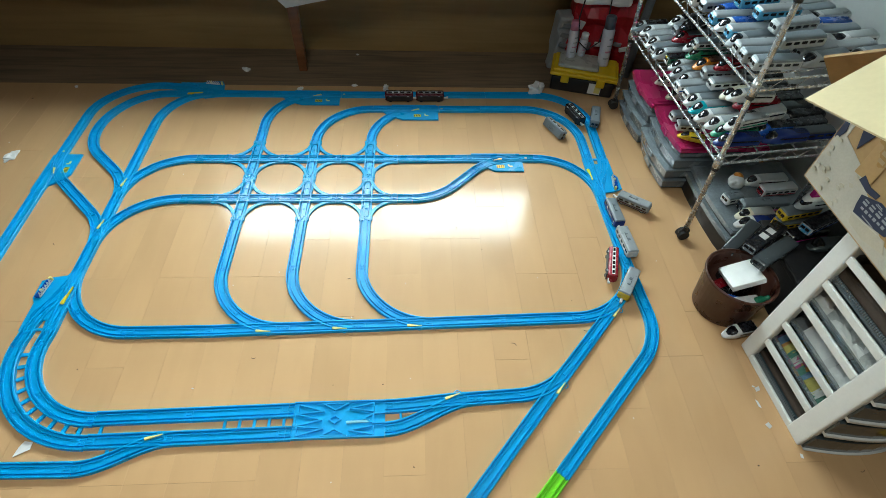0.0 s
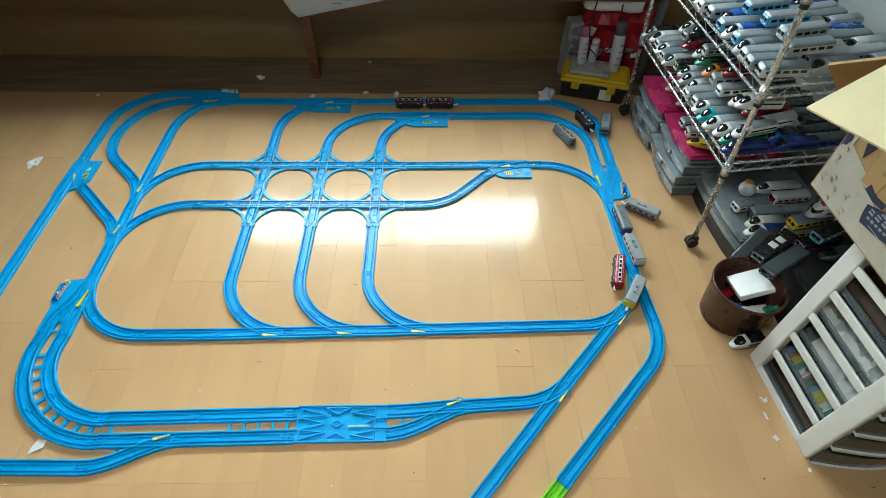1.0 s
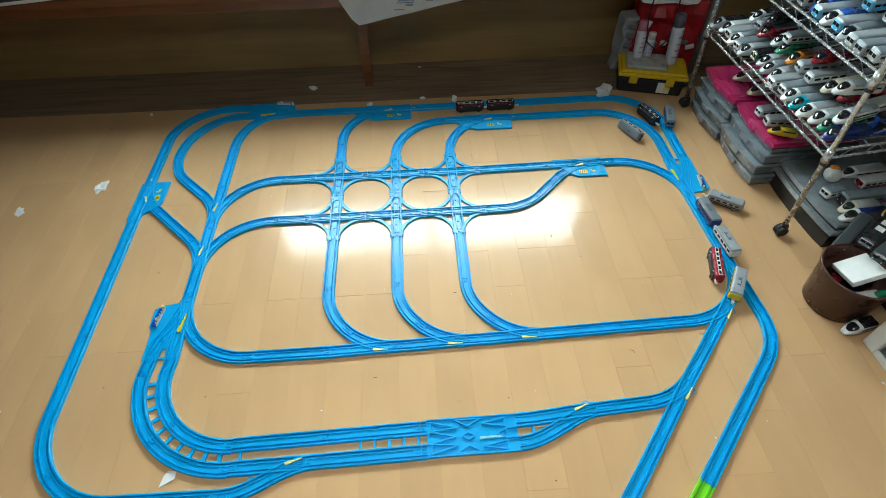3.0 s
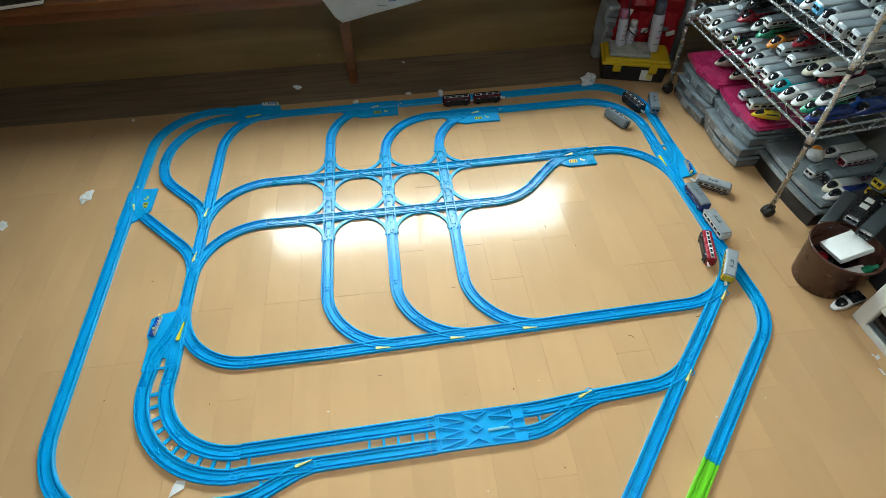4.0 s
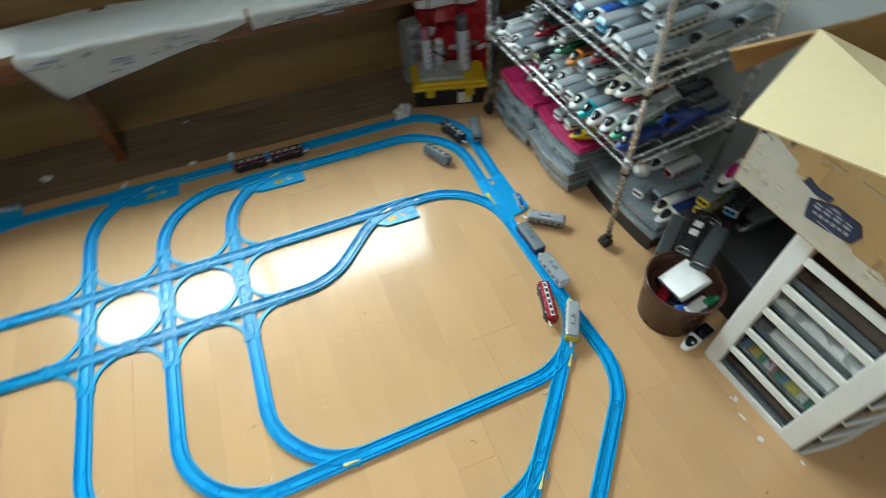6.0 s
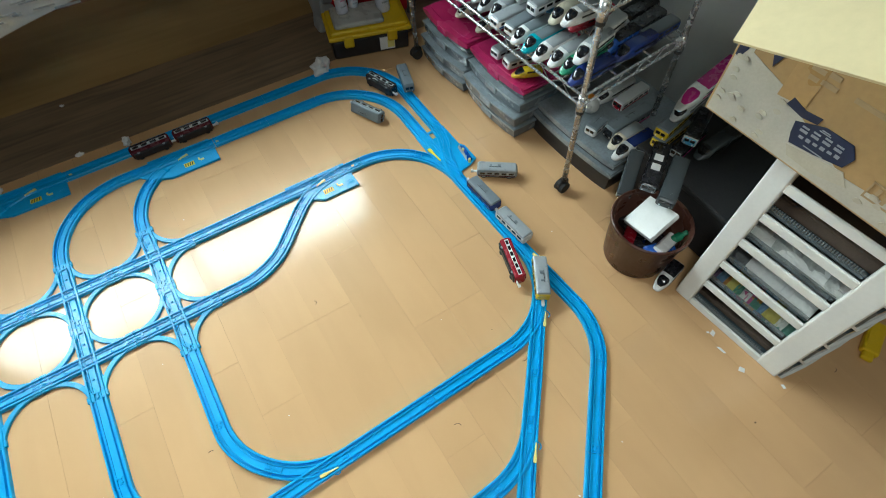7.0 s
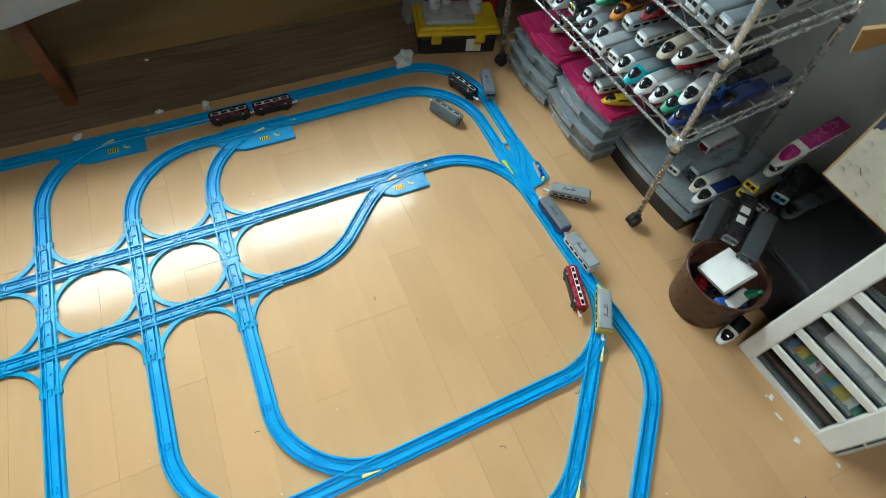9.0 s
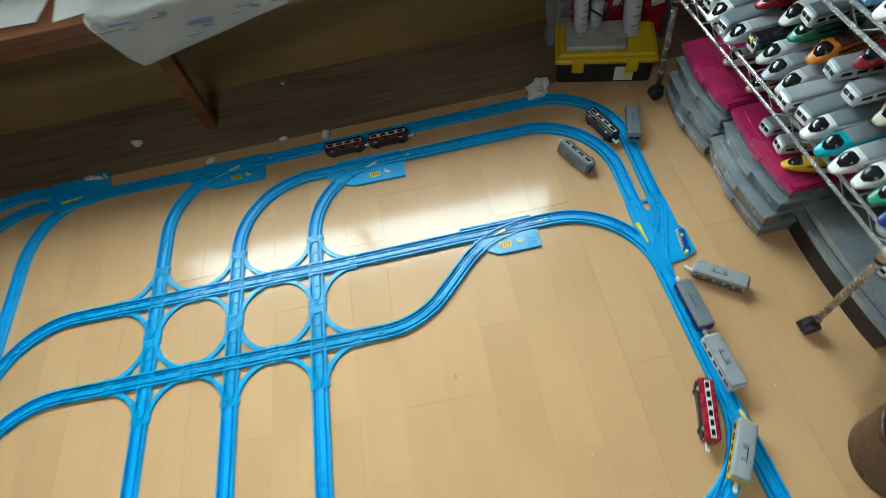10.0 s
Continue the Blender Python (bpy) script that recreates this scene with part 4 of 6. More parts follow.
# second row, piled a little higher behind the first
row = [
    ("bullet", "navy", "navy"), ("bullet", "blue", "black"), ("box", "pale", "silver"), ("box", "white", "pale"), ("bullet", "red", "maroon"), ("box", "white", "grey"),
    ("bullet", "sky", "grey"), ("bullet", "cream", "grey"), ("box", "silver", "grey"), ("bullet", "white", "silver"), ("bullet", "orange", "black"), ("bullet", "green", "dark_green"),
    ("bullet", "white", "black"), ("bullet", "red", "black"), ("box", "silver", "grey"), ("box", "sky", "grey"), ("bullet", "black", "black"), ("bullet", "pale", "black"),
]
for k, (kind, body, roof) in enumerate(row):
    y = 0.03 + 0.041 * k
    m = on_shelf(0.185 + rr.uniform(-0.02, 0.02), y, SHELVES[0] + 0.005, rr.uniform(-6, 6))
    (bullet if kind == "bullet" else box_car)(m, body, roof, None, label=f"{COLOUR_WORD[body]} toy train parked behind others on wire shelf", **({} if kind == "bullet" else {"detail": False, "windows": 4}))
# a third layer lying across the first two rows
for k, (body, roof, kind) in enumerate((("white", "pale", "bullet"), ("red", "red", "bullet"), ("cream", "cream", "bullet"), ("white", "silver", "box"), ("pale", "silver", "box"), ("orange", "brown", "bullet"), ("green", "dark_green", "bullet"), ("white", "white", "bullet"), ("red", "grey", "bullet"), ("silver", "grey", "box"), ("white", "black", "bullet"))):
    y = 0.085 + 0.058 * k
    m = on_shelf(0.125 + rr.uniform(-0.015, 0.025), y, SHELVES[0] + 0.0475, rr.uniform(-9, 9))
    (bullet if kind == "bullet" else box_car)(m, body, roof, None, label=f"{COLOUR_WORD[body]} toy train lying on top of other trains", **({} if kind == "bullet" else {"detail": False, "windows": 4}))
# back row, half hidden behind the others; dark colours paint in deep-shelf shade
for k in range(17):
    body, roof, kind = (("black", "black", "bullet"), ("smoke", "black", "box"), ("navy", "smoke", "box"), ("grey", "black", "bullet"), ("dark_green", "black", "box"), ("smoke", "smoke", "bullet"))[(5 * k + 2) % 6]
    m = on_shelf(0.288 + rr.uniform(-0.012, 0.006), 0.035 + 0.0425 * k, SHELVES[0] + 0.005, rr.uniform(-4, 4))
    (bullet if kind == "bullet" else box_car)(m, body, roof, None, label=f"{COLOUR_WORD[body]} toy train at the back of wire shelf", **({} if kind == "bullet" else {"detail": False, "windows": 4}))
# loose ones lying over the near end of the front row
bullet(on_shelf(0.072, 0.062, SHELVES[0] + 0.047, 9), "white", "silver", "green", label="white streamlined toy train lying on blue ones")
bullet(on_shelf(0.10, 0.128, SHELVES[0] + 0.088, -7), "white", "silver", None, label="white streamlined toy train on top of pile")
bullet(on_shelf(0.135, 0.300, SHELVES[0] + 0.088, 6), "red", "maroon", None, label="red streamlined toy train on top of pile")
box_car(on_shelf(0.12, 0.425, SHELVES[0] + 0.088, -4), "pale", "grey", "green", "white", label="pale grey toy train on top of pile", detail=False)
bullet(on_shelf(0.13, 0.56, SHELVES[0] + 0.088, 5), "black", "black", None, label="black streamlined toy train on top of pile")
# upper shelf
row = [
    ("box", "pale", "grey"), ("box", "silver", "grey"), ("box", "pale", "silver"), ("bullet", "silver", "grey"), ("box", "sky", "silver"), ("bullet", "white", "blue"), ("box", "sky", "silver"), ("bullet", "blue", "blue"), ("box", "silver", "silver"),
    ("box", "white", "silver"), ("bullet", "pale", "silver"), ("box", "white", "pale"), ("box", "sky", "silver"), ("bullet", "white", "pale"), ("bullet", "cream", "red"), ("box", "silver", "grey"), ("bullet", "white", "silver"), ("box", "pale", "grey"),
]
for layer, (x0, z) in enumerate(((0.055, 0.005), (0.185, 0.005), (0.12, 0.048), (0.288, 0.005))):
    for k, (kind, body, roof) in enumerate(row[::2] if layer == 2 else row):
        y = 0.06 + 0.075 * k if layer == 2 else 0.035 + 0.0405 * k
        if layer in (1, 3):
            kind, body, roof = row[(5 * k + 3) % len(row)]
        m = on_shelf(x0 + rr.uniform(-0.015, 0.015), y, SHELVES[1] + z, rr.uniform(-6, 6))
        (bullet if kind == "bullet" else box_car)(m, body, roof, None, label=f"{COLOUR_WORD[body]} toy train parked on the upper wire shelf", **({} if kind == "bullet" else {"detail": False, "windows": 5}))


# ---- storage boxes under the rack ----
def bow_outline(w, d, bow, inset=0.0, n=8):
    """Outline with a bowed front (towards -x), from y = 0 to w and x = 0 to d."""
    pts = [(-bow * math.sin(math.pi * k / n) + inset, inset + (w - 2 * inset) * k / n) for k in range(n + 1)]
    return pts + [(d - inset, w - inset), (d - inset, inset)]


def plate(outline, z0, z1, bevel=0.0):
    bm = bmesh.new()
    add_prism(bm, outline, z0, z1)
    if bevel:
        bmesh.ops.bevel(bm, geom=[e for e in bm.edges if abs(e.verts[0].co.z - e.verts[1].co.z) < 1e-6], offset=bevel, segments=2, affect="EDGES")
    return bm


def storage_box(m, w, d, h, lid, label, group="stacked storage boxes"):
    t = thing("storage_box", label, "storage box", m, group)
    top = 0.56 if lid is PINK else 0.84
    # black inset plate paints the shaded gap under each stacked box
    part("gap_shade", plate(bow_outline(w, d, 0.006, 0.022), 0.0, h * 0.12, 0.001), BLACK, t)
    tub = plate(bow_outline(w, d, 0.009, 0.004), h * 0.10, h * top, 0.004)
    for v in tub.verts:
        if v.co.z < h * 0.3:
            v.co.x += 0.005
    part("tub", tub, GREY_BOX, t)
    l = part("lid", plate(bow_outline(w, d, 0.010, 0.0), h * (top - 0.02), h * 0.95, 0.005 if lid is PINK else 0.002), lid, t, "moulded plastic lid")
    part("lid_panel", plate(bow_outline(w, d, 0.008, 0.018), h * 0.92, h * 0.992, 0.002), lid, l)
    part("lid_latch", box((-0.0125, w * 0.40, h * 0.40), (-0.003, w * 0.60, h * 0.86), 0.003), lid, l)
    return t


for s, (y0, w) in enumerate(((0.238, 0.262), (0.506, 0.252))):
    for k in range(4):
        h = 0.048
        m = pose(1.524 - 0.012 * s + rr.uniform(-0.006, 0.006) - (0.012 if k < 2 else 0), -0.19 + y0, h * k, 0, 0, 2.0 + rr.uniform(-1.5, 1.5))
        storage_box(m, w, 0.33, h, PINK if k == 3 else GREY_LID, "storage box with crimson lid on a stack" if k == 3 else "smoky grey plastic storage box in a low stack")
tub = thing("flat_storage_tub", "wide black storage tub with grey translucent lids", "storage box", pose(1.610, -0.272, 0, 0, 0, 3))
part("tub", plate(bow_outline(0.345, 0.36, 0.006, 0.010), 0.0, 0.062, 0.004), BLACK, tub)
part("lid", plate(bow_outline(0.345, 0.36, 0.008, 0.0), 0.063, 0.080, 0.004), GREY_LID, tub, "grey translucent lid")
part("tray", plate(bow_outline(0.345, 0.36, 0.008, 0.014), 0.081, 0.092, 0.003), BLACK, tub)
part("upper_lid", plate(bow_outline(0.345, 0.36, 0.008, 0.006), 0.093, 0.110, 0.004), GREY_LID, tub, "grey translucent lid")

LID = 0.111
bullet(pose(1.812, -0.045, LID, 0, 0, 5), "white", "pale", None, label="white streamlined toy train on the grey tub lid", L=0.15)
box_car(pose(1.835, -0.092, LID, 0, 0, 7), "white", "pale", "red", "red", label="white toy train with red front on the tub lid", L=0.13, detail=False)
box_car(pose(1.748, -0.168, LID, 0, 0, 4), "grey", "grey", "pink", "black", label="dark grey toy commuter train with pink front", L=0.165, H=0.046, windows=7)
box_car(pose(1.660, -0.132, LID, 0, 0, 14), "white", "grey", None, "white", label="small white toy train car on the tub lid", L=0.065, windows=2)
bullet(pose(1.700, -0.208, LID, 0, 0, 4), "cream", "pale", None, label="pale cream toy train on the tub lid", L=0.12)
bullet(pose(1.696, -0.244, LID, 0, 0, 3), "white", "navy", "blue", label="white and navy streamlined express toy train", L=0.15, nose=0.05)
plush = thing("plush_toy", "small round white plush toy with orange cap", "plush toy", pose(1.705, -0.055, LID))
bm = bmesh.new()
bmesh.ops.create_uvsphere(bm, u_segments=20, v_segments=12, radius=0.026, matrix=pose(0, 0, 0.024) @ Matrix.Diagonal((1, 1.1, 0.92, 1)))
bmesh.ops.create_uvsphere(bm, u_segments=14, v_segments=8, radius=0.010, matrix=pose(-0.018, -0.012, 0.03))
part("plush_body", bm, TISSUE, plush, smooth=True)
bm = bmesh.new()
bmesh.ops.create_uvsphere(bm, u_segments=16, v_segments=8, radius=0.015, matrix=pose(0.004, 0.010, 0.042) @ Matrix.Diagonal((1.1, 1.1, 0.6, 1)))
part("cap", bm, TRAIN["orange"], plush, "orange cap", smooth=True)
# trains and toys on the crimson lids
bullet(pose(1.568, 0.095, 0.192, 0, 0, -20), "yellow", "yellow", None, L=0.09, W=0.016, H=0.03, label="yellow streamlined toy train on a crimson lid")
box_car(pose(1.580, 0.150, 0.192, 0, 0, -6), "white", "silver", None, "white", L=0.09, label="white fronted toy train on a crimson lid", windows=3, detail=False)
box_car(pose(1.578, 0.212, 0.192, 0, 0, 5), "pale", "silver", None, "white", L=0.09, label="pale grey toy train on a crimson lid", windows=3, detail=False)
bullet(pose(1.600, 0.440, 0.192, 0, 0, -4), "cream", "pale", None, L=0.10, label="cream streamlined toy train on a crimson lid")
bullet(pose(1.610, 0.345, 0.192, 0, 0, 6), "cream", "pale", None, L=0.10, label="cream streamlined toy train beside the stack edge")

# ---- heap of trains beside the bin, on an added block black as the shadow there ----
crate = thing("shadow_block", "added black block standing for shadow under the train heap", "crate", pose(1.672, -0.595, 0))
part("block_body", box((0, 0, 0), (0.30, 0.32, 0.168), 0.015, 3), DARK_CLOTH, crate)
part("block_rim", box((-0.004, -0.004, 0.155), (0.304, 0.324, 0.174), 0.006, 2), DARK_CLOTH, crate)
CT = 0.175
box_car(pose(1.752, -0.303, CT, 0, 0, 8), "yellow", "grey", None, "yellow", label="yellow fronted toy commuter train on added black block", L=0.13, detail=False)
box_car(pose(1.745, -0.300, CT + 0.041, 0, 0, 12), "yellow", "grey", None, "yellow", label="yellow fronted toy commuter train stacked on another", L=0.13, detail=False)
bullet(pose(1.775, -0.300, CT + 0.082, 0, 0, 10), "pale", "silver", None, label="silver grey toy train on the heap of trains", L=0.13)
bullet(pose(1.826, -0.297, CT + 0.128, 0, -15, 3), "white", "pink", "pink", label="white and magenta streamlined toy train on the heap", L=0.20, W=0.022, nose=0.07, window="pink")
box_car(pose(1.768, -0.350, CT, 0, 0, 12), "black", "black", "pink", "pale", label="dark toy train with pink stripe on added block", L=0.13, detail=False)
box_car(pose(1.785, -0.345, CT + 0.041, 0, 0, 24), "pale", "black", "blue", "sky", label="dark roofed toy train with pale blue face", L=0.13, detail=False)
bullet(pose(1.835, -0.395, CT, 0, 0, 2), "smoke", "smoke", None, label="smoky grey toy train lying on the added black block", L=0.17, W=0.022)
box_car(pose(1.628, -0.368, 0.1765, 0, -2, 32), "black", "black", None, "grey", label="black toy train lying across bin rim and added block", L=0.155, W=0.022, windows=2, detail=False)
for x in (-0.030, 0.004):
    sq = thing("silver_sticker", "small silver square sticker on a black toy train", "sticker", pose(1.628, -0.368, 0.1765 + 0.0405, 0, -2, 32))
    part("sticker_sheet", box((x, -0.011, 0.0), (x + 0.022, 0.011, 0.001)), WHITE, sq)
box_car(pose(1.630, -0.428, 0.1765, 0, -2, 30), "smoke", "smoke", None, "smoke", label="smoky grey toy train lying across bin and added block", L=0.155, W=0.022, detail=False)
box_car(pose(1.602, -0.325, 0.135, 0, -28, 36), "grey", "smoke", None, "smoke", label="pale toy train leaning against the flat tub", L=0.13, detail=False)



# ---- bin and what is in it ----
def bin_profile():
    return [(0.0, 0.004), (0.076, 0.004), (0.080, 0.0), (0.084, 0.004), (0.098, 0.140), (0.101, 0.143), (0.101, 0.149), (0.096, 0.149), (0.093, 0.143), (0.080, 0.010), (0.0, 0.010)]


waste_bin = thing("waste_bin", "round dark brown plastic bin full of toys", "bin", pose(1.540, -0.470, 0))
part("bin_body", lathe(bin_profile(), 40), BROWN, waste_bin, smooth=True)
part("bin_rim", lathe([(0.0975, 0.141), (0.1025, 0.142), (0.1025, 0.150), (0.0975, 0.151), (0.0975, 0.141)], 40), BROWN, waste_bin, smooth=True)
handle_bm = tube([(0.056, 0.078, 0.128), (0.080, 0.084, 0.116), (0.100, 0.058, 0.116), (0.092, 0.030, 0.128)], 0.004, 8)
part("bin_handle", handle_bm, BROWN, waste_bin, smooth=True)
c0 = Vector((1.517, -0.417, 0.118))
white_box = thing("white_carton", "small flat white carton lying in the bin", "carton", look(c0 * 0, (0, 0, 1)))
ex = Vector((1.602, -0.412, 0.153)) - Vector((1.517, -0.417, 0.118))
ey = Vector((1.494, -0.509, 0.132)) - Vector((1.517, -0.417, 0.118))
nz = ex.cross(ey).normalized()
nz = nz if nz.z > 0 else -nz
ex2 = ex.normalized()
ey2 = nz.cross(ex2).normalized()
mm = Matrix((ex2, ey2, nz)).transposed().to_4x4()
mm.translation = (c0 + ex / 2 + ey / 2) + Vector((0, 0, -0.004))
white_box.matrix_basis = mm
part("carton_body", box((-0.046, -0.046, -0.009), (0.046, 0.046, 0.009), 0.0015, 2), WHITE, white_box)
part("carton_flap", box((-0.046, -0.0465, -0.006), (0.046, -0.0455, 0.006)), TISSUE, white_box)
bin_toys = [("red", -0.058, 0.020, 0.085, 30, 14), ("black", -0.060, -0.030, 0.090, 60, 20), ("blue", -0.014, -0.078, 0.100, -12, 8), ("white", 0.018, -0.080, 0.104, 10, 6), ("black", 0.050, 0.030, 0.080, 10, 14), ("navy", 0.0, 0.0, 0.050, 45, 5), ("black", 0.01, 0.055, 0.070, 80, 8), ("black", 0.03, -0.03, 0.060, 20, 8)]
for colour, x, y, z, a, tilt in bin_toys:
    box_car(pose(1.540 + x * 0.7, -0.470 + y * 0.7, max(0.012, z - 0.030), 0, tilt, a), colour, colour, None, None, L=0.085, W=0.016, H=0.034, label=f"{COLOUR_WORD[colour]} toy car among toys in brown bin", windows=3, detail=False)
marker = thing("green_bottle", "small green plastic bottle standing in the bin", "bottle", pose(1.574, -0.518, 0.078, 18, 20, 0))
part("bottle_body", lathe([(0, 0), (0.010, 0), (0.011, 0.004), (0.011, 0.045), (0.006, 0.054), (0.006, 0.066), (0, 0.066)], 16), TRAIN["green"], marker, smooth=True)
bullet(pose(1.545, -0.577, 0.0, 0, 0, 12), "white", "black", None, label="white toy train with dark roof beside the bin", L=0.10, W=0.018)


# ---- drawer unit ----
DX, DY = 1.546, -0.612  # far front corner of the visible side
unit = thing("drawer_unit", "off-white plastic drawer unit with smoky clear drawers", "drawer unit", pose(DX, DY, 0, 0, 0, 4.5))
DH, DD, DW = 0.525, 0.295, 0.36
# local: y runs from 0 (far) to -DD (near), x into the wall
part("side_post", box((0, -0.045, 0.0), (0.022, 0.0, DH), 0.005, 3), OFFWHITE, unit)
part("side_post", box((0, -DD, 0.0), (0.022, -DD + 0.052, DH), 0.005, 3), OFFWHITE, unit)
part("side_post", box((DW - 0.022, -0.045, 0.0), (DW, 0.0, DH), 0.005, 3), OFFWHITE, unit)
part("side_post", box((DW - 0.022, -DD, 0.0), (DW, -DD + 0.052, DH), 0.005, 3), OFFWHITE, unit)
levels = [0.0, 0.088, 0.176, 0.264, 0.352, 0.440, 0.525]
for z in levels[:-1]:
    part("side_bar", box((0.001, -DD + 0.050, z), (0.009, -0.043, z + 0.022), 0.003, 2), OFFWHITE, unit)
    part("side_bar", box((DW - 0.009, -DD + 0.050, z), (DW - 0.001, -0.043, z + 0.022), 0.003, 2), OFFWHITE, unit)
part("top_panel", box((-0.003, -DD - 0.004, DH - 0.022), (DW + 0.003, 0.004, DH), 0.006, 3), OFFWHITE, unit)
part("back_panel", box((0.022, -0.010, 0.0), (DW - 0.022, 0.0, DH - 0.022)), OFFWHITE, unit)
part("base_panel", box((0.022, -DD + 0.01, 0.0), (DW - 0.022, -0.012, 0.010)), OFFWHITE, unit)
COMB = material("grey_comb_plastic", (0.12, 0.14, 0.15), 0.35)
FELT = material("dark_brown_felt", (0.085, 0.058, 0.042), 0.9, var=0.2, scale=30)
FILM = material("cloudy_plastic_film", (0.50, 0.52, 0.50), 0.25, var=0.25, scale=30, bump=0.4, bump_scale=60)


def plain_card(name, c):
    return name, material(name + "_paper", c, 0.5, var=0.2, scale=60)


CARDS = [plain_card("purple_card", (0.13, 0.07, 0.15)), plain_card("pale_card", (0.55, 0.58, 0.55)), plain_card("green_card", (0.07, 0.22, 0.16)), plain_card("yellow_card", (0.45, 0.40, 0.10)), plain_card("pink_card", (0.45, 0.10, 0.22)), plain_card("orange_card", (0.55, 0.25, 0.05)), plain_card("blue_card", (0.12, 0.24, 0.38))]


def drawer_sheet(name, mat, y, z, half, length, rise, skew, rumple, seed):
    """A rumpled sheet in a drawer that slopes up and inwards from the slot in the unit's side."""
    t = thing(name, name.replace("_", " ") + " lying rumpled inside a clear plastic drawer", "paper", pose(DX, DY, 0, 0, 0, 4.5) @ pose(0.016, y, z))
    bm = bmesh.new()
    nu, nv = 8, 7
    rows = []
    for a in range(nu + 1):
        u = a / nu
        rows.append([])
        for b in range(nv + 1):
            v = b / nv * 2 - 1
            n = noise.noise(Vector((u * 3.1, v * 2.3, seed * 1.7)))
            yy = min(max(v * half + skew * u * length * 0.5, -DD + 0.02 - y), -0.02 - y)
            rows[-1].append(bm.verts.new((u * length, yy, max(0.0, rise * math.sin(1.5708 * min(1.0, 3.0 * u)) + rumple * n))))
    for a in range(nu):
        for b in range(nv):
            bm.faces.new((rows[a][b], rows[a + 1][b], rows[a + 1][b + 1], rows[a][b + 1]))
    bmesh.ops.solidify(bm, geom=bm.faces[:], thickness=0.0008)
    part("sheet", bm, mat, t)
    return t


for k in range(5):
    z = levels[k] + (0.020 if k else 0.012)
    d = part("drawer", box((0.024, -DD + 0.004, z), (DW - 0.024, -0.014, z + 0.004), 0.001, 1), DRAWER_CLEAR, unit, "smoky clear plastic drawer")
    for lo, hi in (((0.011, -DD + 0.056, z + 0.004), (0.013, -0.046, z + 0.020)), ((DW - 0.027, -DD + 0.006, z + 0.004), (DW - 0.024, -0.014, z + 0.05)), ((0.027, -0.018, z + 0.004), (DW - 0.027, -0.014, z + 0.05))):
        part("drawer_side", box(lo, hi), DRAWER_SIDE, d)
    # bowed front with a pale handle lip
    front = [(0.012 + (DW - 0.024) * i / 10, -DD - 0.006 - 0.030 * math.sin(math.pi * i / 10)) for i in range(11)] + [(DW - 0.012, -DD), (0.012, -DD)]
    bm = bmesh.new()
    add_prism(bm, front, z - 0.010, z + 0.050)
    part("drawer_front", bm, DRAWER_CLEAR, d, "smoky clear bowed drawer front")
    lip = [(x, y - 0.006) for x, y in front[:11]] + [(DW - 0.012, -DD + 0.0), (0.012, -DD + 0.0)]
    bm = bmesh.new()
    add_prism(bm, lip, z - 0.018, z - 0.009)
    part("drawer_lip", bm, OFFWHITE, d, "off-white drawer lip")
    if k in (0, 4):
        for i in range(34):
            y = -0.050 - (DD - 0.11) * i / 34
            part("comb_tooth", box((0.0105, y - 0.0014, z + 0.014), (0.0135, y + 0.0010, z + 0.023)), COMB, d)
        s = thing("dark_pad", "dark brown folded mat inside a drawer", "mat", pose(DX, DY, 0, 0, 0, 4.5))
        part("mat_layer", box((0.030, -DD + 0.02, z + 0.005), (DW - 0.04, -0.03, z + (0.024 if k == 0 else 0.040)), 0.006, 2), FELT, s)
    elif k == 1:
        rd = random.Random(21)
        for i in range(24):
            name, mat = CARDS[(0, 1, 2, 6, 4, 2, 5, 6, 0, 2, 1, 1, 6, 5, 3, 2, 1, 4, 2, 6, 3, 3, 1, 2)[i]]
            y = -0.055 - (DD - 0.120) * (i % 12 + 0.5 * (i // 12)) / 11.5
            drawer_sheet(name, mat, y, z + 0.004 + 0.010 * (i // 12), rd.uniform(0.008, 0.018), rd.uniform(0.04, 0.07), rd.uniform(0.012, 0.03), rd.uniform(-0.35, 0.35), 0.003, i)
    elif k == 2:
        for i, (y, w, l, rise, skew) in enumerate(((-0.070, 0.024, 0.12, 0.030, 0.15), (-0.125, 0.042, 0.14, 0.044, 0.25), (-0.178, 0.012, 0.14, 0.040, 0.3), (-0.215, 0.026, 0.14, 0.032, 0.2), (-0.15, 0.10, 0.10, 0.012, 0.0))):
            name, mat = (("grey_sheet", GREY_CLOTH), ("white_sheet", WHITE), ("white_sheet", TISSUE), ("pale_sheet", PAPER), ("dark_sheet", FELT))[i]
            drawer_sheet(name, mat, y, z + 0.006, w, l, rise, skew, 0.003, 40 + i)
    else:
        for i, (y, w, l, rise, skew) in enumerate(((-0.080, 0.06, 0.14, 0.038, -0.3), (-0.120, 0.09, 0.10, 0.026, 0.5), (-0.165, 0.07, 0.12, 0.032, 0.7), (-0.200, 0.08, 0.08, 0.018, 0.4), (-0.140, 0.17, 0.035, 0.010, 0.1))):
            name, mat = (("clear_plastic_sleeve", FILM), ("white_sheet", PAPER), ("clear_plastic_sleeve", FILM), ("pale_sheet", TISSUE), ("white_sheet", WHITE))[i]
            drawer_sheet(name, mat, y, z + 0.006 + 0.002 * i, w, l, rise, skew, 0.010, 60 + i)
clip = thing("yellow_plastic_toy", "yellow plastic toy piece by the drawer fronts", "toy", pose(1.850, -0.972, 0, 0, 0, 20))
bm = bmesh.new()
add_box(bm, (-0.05, -0.02, 0.0), (0.05, 0.02, 0.020), 0.006, 2)
